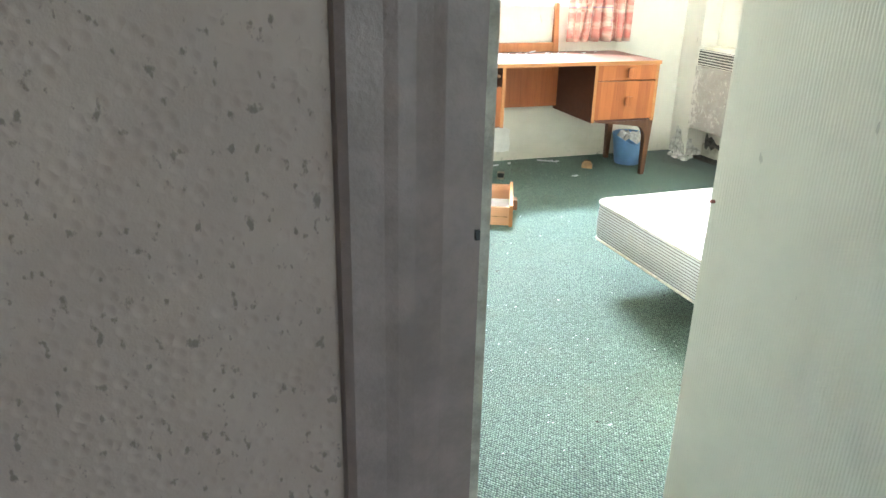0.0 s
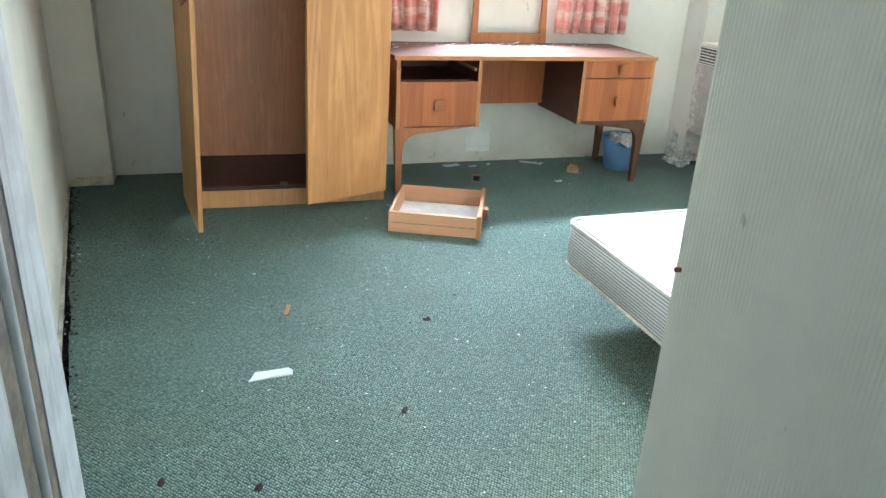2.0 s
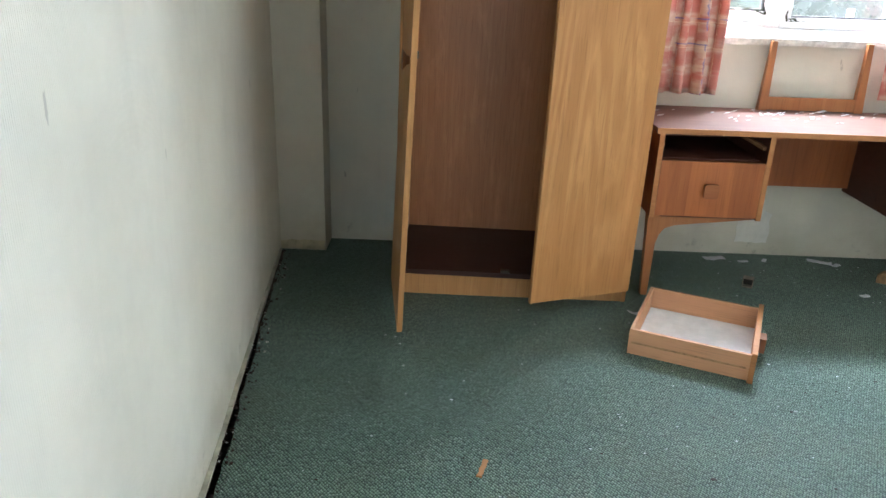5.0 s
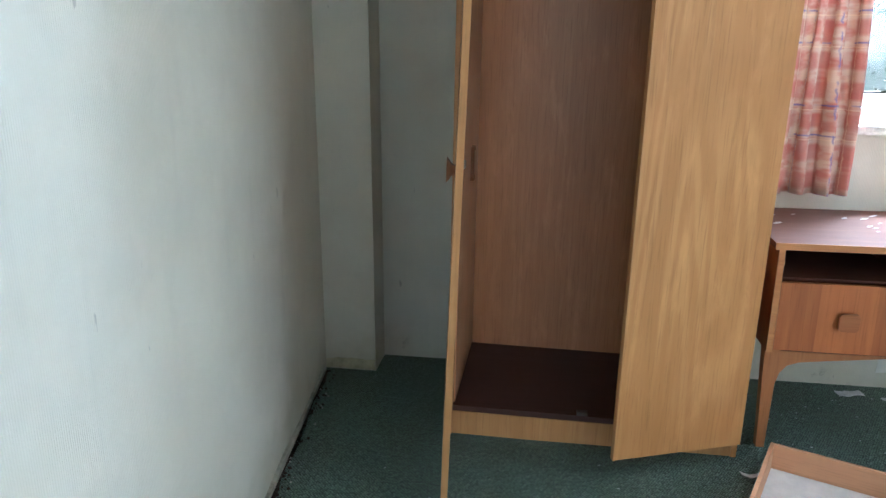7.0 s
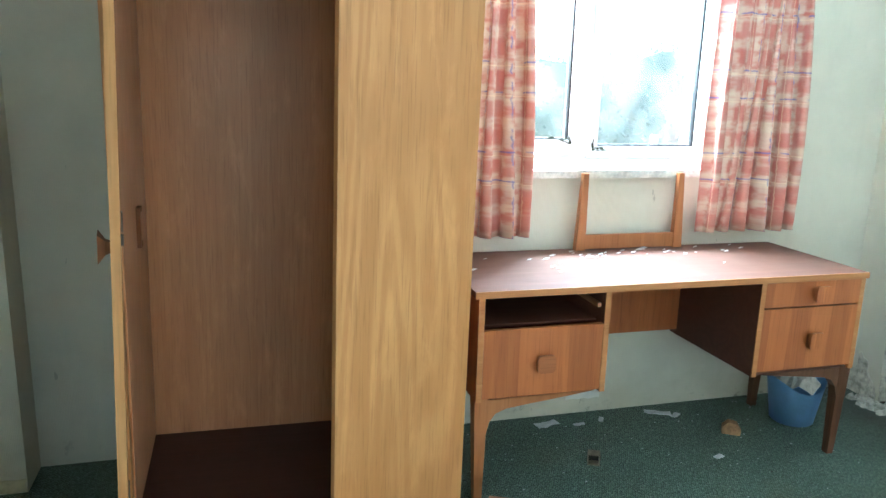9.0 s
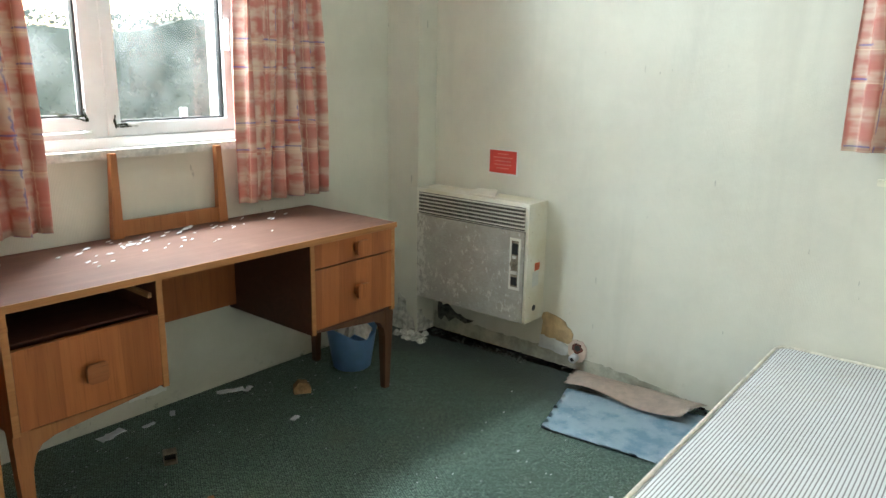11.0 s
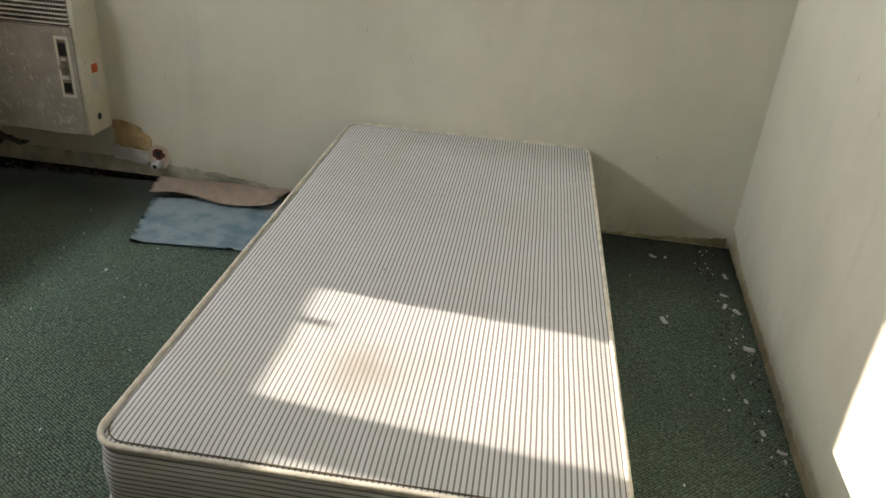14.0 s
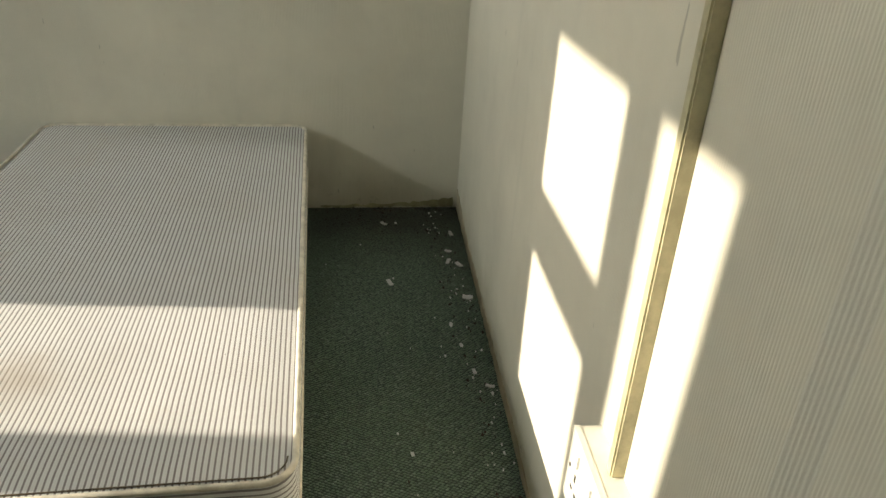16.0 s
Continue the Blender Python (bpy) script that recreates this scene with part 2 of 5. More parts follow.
def streaked_paint():
    """Old gloss paint with dirt drawn down it in streaks."""
    k = Mat("old_white_gloss_paint")
    col = k.mix(k.ramp(k.noise(18, 5, 0.65), 0.3, 0.7), (0.40, 0.40, 0.375), (0.57, 0.57, 0.55))
    streak = k.ramp(k.noise(75, 4, 0.65, k.scaled((1, 1, 0.06))), 0.48, 0.70)
    col = k.mix(k.math("MULTIPLY", streak, 0.55), col, (0.23, 0.20, 0.15))
    chip = k.ramp(k.noise(55, 4, 0.7, k.scaled((1, 1, 0.4))), 0.69, 0.72)
    col = k.mix(k.math("MULTIPLY", chip, 0.7), col, (0.20, 0.15, 0.10))
    return k.done(col, 0.4, k.bump(k.noise(90, 4), 0.15, 0.002))


WHITE_PAINT = streaked_paint()
SILL_PAINT = plain("flaking_sill_paint", (0.66, 0.63, 0.58), 0.6, vary=0.16, scale=26, bump=0.6)
CREAM_SILL = plain("cream_painted_sill", (0.66, 0.62, 0.50), 0.6, vary=0.12, scale=14, bump=0.35)
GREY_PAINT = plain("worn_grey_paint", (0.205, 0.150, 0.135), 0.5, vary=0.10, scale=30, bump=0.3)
BEIGE_PAINT = plain("cracked_beige_paint", (0.36, 0.32, 0.26), 0.5, vary=0.2, scale=50, bump=0.4)
GROOVE = plain("dirty_brown_groove", (0.15, 0.115, 0.075), 0.7, vary=0.25, scale=40)
CEILING = plain("white_ceiling_paint", (0.70, 0.69, 0.65), 0.85, vary=0.04, scale=3)
CREAM_METAL = plain("cream_enamel", (0.74, 0.71, 0.62), 0.38, vary=0.06, scale=9)
BLACK = plain("black_plastic", (0.015, 0.015, 0.015), 0.45)
DARK_METAL = plain("dark_metal", (0.10, 0.09, 0.08), 0.4, 0.8)
OLD_TIN = plain("tarnished_tin", (0.30, 0.25, 0.18), 0.5, 0.3, vary=0.25, scale=40)
RED_CARD = plain("red_notice_card", (0.62, 0.055, 0.04), 0.55, vary=0.05)
WHITE_CARD = plain("white_card", (0.72, 0.71, 0.66), 0.7, vary=0.06, scale=8)
PALE_PINK = plain("faded_print", (0.72, 0.20, 0.16), 0.6)
ORANGE_CARD = plain("orange_sticker", (0.75, 0.14, 0.05), 0.5)
BLUE_PLASTIC = plain("blue_plastic", (0.24, 0.43, 0.72), 0.42, vary=0.08, scale=8)
PLASTER = plain("crumbling_plaster", (0.52, 0.50, 0.44), 0.92, vary=0.25, scale=30, bump=0.8)
MOULD = plain("black_mould_plaster", (0.10, 0.10, 0.085), 0.95, vary=0.4, scale=40, bump=0.8)
BARE_WOOD = plain("bare_board", (0.48, 0.34, 0.18), 0.75, vary=0.2, scale=14)
DAMP = plain("damp_brown_paper", (0.46, 0.405, 0.285), 0.85, vary=0.16, scale=7, bump=0.2)
DAMP_GREEN = plain("damp_green_paper", (0.38, 0.36, 0.22), 0.85, vary=0.22, scale=9, bump=0.2)
PLASTER_DAMP = plain("damp_grey_plaster", (0.43, 0.41, 0.32), 0.92, vary=0.20, scale=9, bump=0.5)
RUST = plain("rusty_pipe", (0.16, 0.05, 0.035), 0.8, vary=0.3, scale=50)
BIN_LINER = plain("dingy_paper", (0.50, 0.48, 0.44), 0.85, vary=0.15, scale=25)
PAPER = plain("torn_white_paper", (0.58, 0.585, 0.57), 0.8, vary=0.08, scale=20)
PAINT_FLAKE = plain("flaked_paint", (0.70, 0.72, 0.74), 0.6, vary=0.1, scale=30)
DARK_CRUMB = plain("dark_crumb", (0.04, 0.025, 0.02), 0.9)
BARE_FLOOR = plain("dark_bare_floor", (0.07, 0.052, 0.04), 0.9, vary=0.4, scale=40, bump=0.4)
BROWN_CHIP = plain("orange_wood_chip", (0.45, 0.20, 0.07), 0.7)
CORK = plain("brown_wood_offcut", (0.36, 0.21, 0.10), 0.8, vary=0.2, scale=40, bump=0.3)
SOCKET = plain("cream_socket_plastic", (0.76, 0.74, 0.66), 0.35, vary=0.04)
CONDUIT = plain("dirty_cream_trunking", (0.50, 0.46, 0.30), 0.5, vary=0.15, scale=16)
BACKING = plain("pale_carpet_backing", (0.62, 0.50, 0.42), 0.9, vary=0.08, scale=20, bump=0.2)
LINER = plain("white_drawer_liner", (0.72, 0.70, 0.68), 0.75, vary=0.06, scale=15)
SOIL = plain("soil", (0.10, 0.08, 0.05), 0.95, vary=0.3, scale=2)


def heater_face():
    """Enamel rubbed to grey, with pale flaked strokes towards its ends and along the top."""
    k = Mat("scuffed_heater_face")
    x, y, z = k.xyz()
    strokes = k.noise(46, 5, 0.8, k.scaled((1.0, 1.0, 0.7)))
    fine = k.noise(150, 3, 0.7, k.scaled((0.35, 1.0, 1.0)))
    col = k.mix(k.ramp(k.noise(9, 4, 0.7), 0.3, 0.7), (0.44, 0.405, 0.350), (0.36, 0.322, 0.270))
    col = k.mix(k.math("MULTIPLY", k.ramp(fine, 0.45, 0.65), 0.35), col, (0.25, 0.225, 0.19))
    ends = k.math("ADD", k.ramp(x, 0.13, 0.02), k.math("MULTIPLY", k.ramp(k.noise(5, 3, 0.6), 0.50, 0.66), 0.5))
    flake = k.math("ADD", k.math("MULTIPLY", strokes, 1.0), k.math("MULTIPLY", ends, 0.13))
    flake = k.math("ADD", flake, k.math("MULTIPLY", k.math("SUBTRACT", fine, 0.5), 0.18))
    col = k.mix(k.math("MULTIPLY", k.ramp(flake, 0.57, 0.68), 0.85), col, (0.66, 0.63, 0.56))
    return k.done(col, 0.6, k.bump(flake, 0.3, 0.002))


def yellowed_enamel():
    k = Mat("yellowed_cream_enamel")
    col = k.mix(k.ramp(k.noise(5, 4, 0.6), 0.35, 0.7), (0.74, 0.71, 0.62), (0.66, 0.60, 0.45))
    rust = k.ramp(k.noise(48, 4, 0.7), 0.66, 0.72)
    col = k.mix(k.math("MULTIPLY", rust, 0.75), col, (0.22, 0.12, 0.06))
    return k.done(col, 0.42, k.bump(k.noise(60, 3), 0.1, 0.001))


HEATER_CASE = yellowed_enamel()
GRILLE_GREY = plain("dusty_grille_metal", (0.22, 0.20, 0.17), 0.6, 0.2, vary=0.25, scale=40)
HEATER_FACE = heater_face()


def blue_underlay():
    k = Mat("blue_dimpled_offcut")
    a = k.ramp(k.noise(11, 4, 0.6), 0.42, 0.66)
    col = k.mix(a, (0.47, 0.58, 0.64), (0.27, 0.41, 0.52))
    col = k.mix(k.ramp(k.noise(60, 3), 0.66, 0.74), col, (0.7, 0.74, 0.74))
    return k.done(col, 0.75, k.bump(k.noise(16, 3), 0.6, 0.01))


BLUE_OFFCUT = blue_underlay()


def ticking():
    k = Mat("striped_ticking")
    u, v = k.xyz("UV")[0], k.xyz("UV")[1]
    wob = k.math("MULTIPLY", k.noise(6, 2), 0.003)
    s = k.math("FRACT", k.math("DIVIDE", k.math("ADD", u, wob), 0.0104))
    line = k.math("MULTIPLY", k.ramp(s, 0.55, 0.66), k.ramp(s, 1.0, 0.89))
    thin = k.math("MULTIPLY", k.ramp(s, 0.18, 0.22), k.ramp(s, 0.32, 0.28))
    cream = k.mix(k.ramp(k.noise(3, 5, 0.7), 0.35, 0.7), (0.70, 0.710, 0.72), (0.655, 0.655, 0.645))
    col = k.mix(k.math("MULTIPLY", line, 0.85), cream, (0.17, 0.145, 0.15))
    col = k.mix(k.math("MULTIPLY", thin, 0.18), col, (0.40, 0.36, 0.34))
    # tea-coloured stain and a few small marks
    k2 = k.n.new("ShaderNodeVectorMath")
    k2.operation = "DISTANCE"
    k.l.new(k.c.outputs["Object"], k2.inputs[0])
    k2.inputs[1].default_value = (0.31, 0.52, 0.35)
    ring = k.ramp(k.math("ADD", k2.outputs["Value"], k.math("MULTIPLY", k.noise(14, 4), 0.09)), 0.17, 0.04)
    col = k.mix(k.math("MULTIPLY", ring, 0.45), col, (0.34, 0.275, 0.215))
    col = k.mix(k.math("MULTIPLY", k.ramp(k.noise(5, 5, 0.7), 0.58, 0.8), 0.3), col, (0.44, 0.36, 0.25))
    col = k.mix(k.ramp(k.noise(45, 2), 0.80, 0.815), col, (0.08, 0.06, 0.05))
    weave = k.noise(600, 2)
    n1 = k.bump(k.math("ADD", weave, k.math("MULTIPLY", line, -0.6)), 0.3, 0.001)
    return k.done(col, 0.8, k.bump(k.noise(5, 3), 0.25, 0.02, n1), spec=0.3)


TICKING = ticking()
PIPING = plain("cream_piping", (0.70, 0.65, 0.56), 0.75, vary=0.12, scale=30)


def plaid():
    k = Mat("coral_plaid_cotton")
    u, v = k.xyz("UV")[0], k.xyz("UV")[1]
    blur = k.math("MULTIPLY", k.math("SUBTRACT", k.noise(40, 2, 0.5, k.scaled((1, 1, 1), "UV")), 0.5), 0.010)

    def band(c, period, lo, hi, soft=0.03):
        f = k.math("FRACT", k.math("DIVIDE", k.math("ADD", c, blur), period))
        return k.math("MULTIPLY", k.ramp(f, lo - soft, lo + soft), k.ramp(f, hi + soft, hi - soft))

    col = k.mix(k.ramp(k.noise(30, 3, 0.6, k.scaled((1, 0.3, 1), "UV")), 0.3, 0.7), (0.56, 0.190, 0.155), (0.56, 0.265, 0.220))
    pale = (0.74, 0.64, 0.52)
    brush = k.ramp(k.noise(26, 2, 0.6, k.scaled((1, 1, 1), "UV")), 0.30, 0.62)
    for lo, hi, w in ((0.08, 0.36, 0.62), (0.54, 0.70, 0.50)):
        col = k.mix(k.math("MULTIPLY", k.math("MULTIPLY", band(u, 0.125, lo, hi, 0.04), brush), w), col, pale)
    for lo, hi, w in ((0.02, 0.20, 0.62), (0.36, 0.52, 0.60), (0.70, 0.84, 0.48)):
        col = k.mix(k.math("MULTIPLY", k.math("MULTIPLY", band(v, 0.32, lo, hi, 0.025), brush), w), col, pale)
    # broken indigo strokes and thin cream lines both ways
    dash_u = k.ramp(k.noise(17, 1, 0.5, k.scaled((1, 0.15, 1), "UV")), 0.44, 0.54)
    dash_v = k.ramp(k.noise(17, 1, 0.5, k.scaled((0.15, 1, 1), "UV")), 0.44, 0.54)
    for at in (0.11, 0.44):
        col = k.mix(k.math("MULTIPLY", k.math("MULTIPLY", band(v, 0.32, at, at + 0.016, 0.007), dash_u), 0.80), col, (0.14, 0.15, 0.42))
        col = k.mix(k.math("MULTIPLY", band(v, 0.32, at - 0.040, at - 0.030, 0.006), 0.55), col, (0.88, 0.72, 0.52))
    col = k.mix(k.math("MULTIPLY", k.math("MULTIPLY", band(u, 0.125, 0.24, 0.265, 0.012), dash_v), 0.75), col, (0.16, 0.17, 0.42))
    col = k.mix(k.math("MULTIPLY", band(u, 0.125, 0.80, 0.825, 0.012), 0.55), col, (0.88, 0.72, 0.52))
    m = k.done(col, 0.85, k.bump(k.noise(900, 2), 0.2, 0.001), spec=0.2)
    tr = k.n.new("ShaderNodeBsdfTranslucent")
    k.l.new(col, tr.inputs["Color"])
    mx = k.n.new("ShaderNodeMixShader")
    mx.inputs[0].default_value = 0.06
    k.l.new(k.p.outputs[0], mx.inputs[1])
    k.l.new(tr.outputs[0], mx.inputs[2])
    k.l.new(mx.outputs[0], k.n["Material Output"].inputs["Surface"])
    return m


PLAID = plaid()


def pane_glass(name, haze):
    k = Mat(name)
    n = k.n
    clear, gloss, dust = n.new("ShaderNodeBsdfTransparent"), n.new("ShaderNodeBsdfGlossy"), n.new("ShaderNodeBsdfTranslucent")
    gloss.inputs["Roughness"].default_value = 0.02
    fres = n.new("ShaderNodeFresnel")
    a, b = n.new("ShaderNodeMixShader"), n.new("ShaderNodeMixShader")
    k.l.new(fres.outputs[0], a.inputs[0])
    k.l.new(clear.outputs[0], a.inputs[1])
    k.l.new(gloss.outputs[0], a.inputs[2])
    dust.inputs["Color"].default_value = (0.9, 0.93, 0.95, 1)
    grime = k.math("MULTIPLY", k.math("ADD", 0.35, k.ramp(k.noise(6, 3, 0.5), 0.3, 0.75)), haze)
    k.l.new(grime, b.inputs[0])
    k.l.new(a.outputs[0], b.inputs[1])
    k.l.new(dust.outputs[0], b.inputs[2])
    k.l.new(b.outputs[0], n["Material Output"].inputs["Surface"])
    return k.m


GLASS_DIRTY = pane_glass("dirty_window_glass", 0.020)
GLASS = pane_glass("window_glass", 0.01)
MOULD_GREEN = plain("green_black_mould", (0.05, 0.055, 0.025), 0.9, vary=0.4, scale=60)


def foliage(name, a, b):
    k = Mat(name)
    g = k.n.new("ShaderNodeNewGeometry")
    col = k.mix(g.outputs["Random Per Island"], a, b)
    return k.done(col, 0.6, None, spec=0.3)


GRASS = foliage("dry_grass", (0.66, 0.62, 0.36), (0.24, 0.30, 0.12))
TURF = plain("pale_turf", (0.26, 0.28, 0.13), 0.95, vary=0.35, scale=1.6, bump=0.4)
LEAVES = foliage("hedge_leaves", (0.05, 0.085, 0.055), (0.085, 0.125, 0.08))
GROUND = plain("rough_ground", (0.14, 0.15, 0.06), 0.95, vary=0.3, scale=0.6)


# ---- mesh helpers ----
def part(name, bm, material, parent=None, label="", smooth=False, bevel=0.0):
    if bevel:
        bmesh.ops.bevel(bm, geom=[e for e in bm.edges if len(e.link_faces) == 2 and e.calc_face_angle(0) > 0.6], offset=bevel, segments=2, affect="EDGES", clamp_overlap=True)
    bmesh.ops.recalc_face_normals(bm, faces=bm.faces)
    me = bpy.data.meshes.new(name)
    bm.to_mesh(me)
    bm.free()
    me.materials.append(material)
    if smooth:
        for p in me.polygons:
            p.use_smooth = True
    ob = new(name, me)
    ob.parent = parent
    if label:
        ob["label"] = label
    return ob


def thing(name, m, label, category, group="", kind=""):
    ob = new(name)
    ob.empty_display_size = 0.05
    ob.matrix_world = m
    return tagged(ob, label, category, group, kind)


def solid(bm, pts, base=None):
    """A prism between two rings of points of the same length."""
    lo = [bm.verts.new(p) for p in base] if base else None
    hi = [bm.verts.new(p) for p in pts]
    n = len(pts)
    bm.faces.new(lo[::-1])
    bm.faces.new(hi)
    for i in range(n):
        bm.faces.new((lo[i], lo[(i + 1) % n], hi[(i + 1) % n], hi[i]))


def box(x0, x1, y0, y1, z0, z1, bm=None):
    bm = bm or bmesh.new()
    ring = [(x0, y0), (x1, y0), (x1, y1), (x0, y1)]
    solid(bm, [(x, y, z1) for x, y in ring], [(x, y, z0) for x, y in ring])
    return bm


def prism(outline, z0, z1, bm=None):
    bm = bm or bmesh.new()
    solid(bm, [(x, y, z1) for x, y in outline], [(x, y, z0) for x, y in outline])
    return bm


def slab_xz(outline, y0, y1, bm=None):
    """An outline in x and z, pulled from y0 to y1."""
    bm = bm or bmesh.new()
    solid(bm, [(x, y1, z) for x, z in outline], [(x, y0, z) for x, z in outline])
    return bm


def rounded(x0, x1, y0, y1, r, n=5):
    out = []
    for cx, cy, a in ((x1 - r, y1 - r, 0), (x0 + r, y1 - r, 90), (x0 + r, y0 + r, 180), (x1 - r, y0 + r, 270)):
        out += [(cx + r * math.cos(radians(a + 90 * i / n)), cy + r * math.sin(radians(a + 90 * i / n))) for i in range(n + 1)]
    return out


def tube(path, r, sides=8, closed=False):
    bm = bmesh.new()
    pts = [Vector(p) for p in path]
    rings = []
    for i, p in enumerate(pts):
        a = pts[i - 1] if i or closed else p
        b = pts[(i + 1) % len(pts)] if i < len(pts) - 1 or closed else p
        d = (b - a).normalized()
        s = d.cross(Vector((0, 0, 1))) if abs(d.z) < 0.9 else d.cross(Vector((1, 0, 0)))
        s.normalize()
        u = s.cross(d)
        rings.append([bm.verts.new(p + r * (math.cos(2 * math.pi * k / sides) * s + math.sin(2 * math.pi * k / sides) * u)) for k in range(sides)])
    for i in range(len(rings) - (0 if closed else 1)):
        a, b = rings[i], rings[(i + 1) % len(rings)]
        for k in range(sides):
            bm.faces.new((a[k], a[(k + 1) % sides], b[(k + 1) % sides], b[k]))
    if not closed:
        bm.faces.new(rings[0][::-1])
        bm.faces.new(rings[-1])
    return bm


def wall(name, a, b, z0, z1, thick, material, holes=(), label="papered wall"):
    """A wall from a to b in plan; the room lies to its left. holes: (u0, u1, z0, z1) along it."""
    a, b = Vector(a), Vector(b)
    d = (b - a).normalized()
    out = Vector((d.y, -d.x))
    length = (b - a).length
    bm = bmesh.new()
    us = sorted({0.0, length, *[h[0] for h in holes], *[h[1] for h in holes]})
    zs = sorted({z0, z1, *[h[2] for h in holes], *[h[3] for h in holes]})
    made = {}

    def vert(u, z, k):
        if (u, z, k) not in made:
            p = a + d * u + out * (thick * k)
            made[u, z, k] = bm.verts.new((p.x, p.y, z))
        return made[u, z, k]

    def open_at(u, z):
        return not (0 < u < length and z0 < z < z1) or any(h[0] < u < h[1] and h[2] < z < h[3] for h in holes)

    for i in range(len(us) - 1):
        for j in range(len(zs) - 1):
            u, v, p, q = us[i], us[i + 1], zs[j], zs[j + 1]
            mu, mz = (u + v) / 2, (p + q) / 2
            if open_at(mu, mz):
                continue
            bm.faces.new([vert(*k) for k in ((u, p, 0), (v, p, 0), (v, q, 0), (u, q, 0))])
            bm.faces.new([vert(*k) for k in ((u, q, 1), (v, q, 1), (v, p, 1), (u, p, 1))])
            for m1, m2, e in ((u - 1e-4, mz, ((u, p), (u, q))), (v + 1e-4, mz, ((v, p), (v, q))), (mu, p - 1e-4, ((u, p), (v, p))), (mu, q + 1e-4, ((u, q), (v, q)))):
                if open_at(m1, m2):
                    bm.faces.new([vert(*e[0], 0), vert(*e[1], 0), vert(*e[1], 1), vert(*e[0], 1)])
    ob = part(name, bm, material)
    return tagged(ob, label, "wall", kind="structure")


# ---- structure ----
H = 2.40
SW_W, NW = (0.40, 1.31), (0.02, 4.64)
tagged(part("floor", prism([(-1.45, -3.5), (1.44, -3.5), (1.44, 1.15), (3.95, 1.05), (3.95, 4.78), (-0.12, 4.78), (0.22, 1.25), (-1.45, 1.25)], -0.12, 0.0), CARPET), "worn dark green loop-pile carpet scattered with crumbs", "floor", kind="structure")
tagged(part("ceiling", box(-1.6, 4.05, -3.6, 4.90, H, H + 0.15), CEILING), "plain white painted ceiling", "ceiling", kind="structure")
wall("wall_north", (3.8, 4.64), (-0.02, 4.64), 0, H, 0.28, WALLPAPER, [(3.8 - 2.848, 3.8 - 1.62, 1.0, 2.28)], "pale ribbed wallpaper on the window wall above a damp base")
wall("wall_east", (3.8, 1.0), (3.8, 4.92), 0, H, 0.28, WALLPAPER, [(0.24, 1.41, 0.985, 2.22)], "cream ribbed wallpaper with mould and peeling at its foot")
wall("wall_south", (1.360, 1.3316), (3.8, 1.20), 0, H, 0.12, WALLPAPER, (), "cream ribbed wallpaper in low sunlight")
wall("wall_west", NW, (SW_W[0], SW_W[1] - 0.2), 0, H, 0.20, WALLPAPER, (), "pale ribbed wallpaper, scuffed, with a bare strip at its foot")
wall("wall_lobby_east", (1.352, -3.5), (1.352, 1.328), 0, H, 0.12, WALLPAPER_LOBBY, (), "beige ribbed wallpaper beside the doorway")
wall("wall_lobby_west", (0.470, 0.515), (-1.5, 0.515), 0, H, 0.795, STIPPLE, (), "brown stippled paint in the dark corridor")
wall("wall_corridor_west", (-1.4, 0.5), (-1.4, -3.5), 0, H, 0.12, STIPPLE, (), "brown stippled corridor wall")
# the doorway is never seen; added to let daylight into the corridor
wall("wall_corridor_south", (-1.4, -3.4), (1.42, -3.4), 0, H, 0.15, STIPPLE, [(1.45, 2.55, 0.0, 2.1)], "brown stippled corridor wall with an added, unseen open doorway")
tagged(part("wall_return", box(0.20, 0.532, 1.306, 1.318, 0, H), WALLPAPER), "short papered return beside the door frame", "wall", kind="structure")
# boxed pipe chases in two corners
tagged(part("pier_northwest", box(-0.02, 0.250, 4.474, 4.66, 0, H), WALLPAPER, bevel=0.004), "papered boxed-in pipe chase with a pale foot", "pier", kind="structure")
tagged(part("pier_northeast", box(3.668, 3.82, 4.440, 4.66, 0, H), WALLPAPER, bevel=0.004), "papered boxed-in corner chase with crumbling foot", "pier", kind="structure")


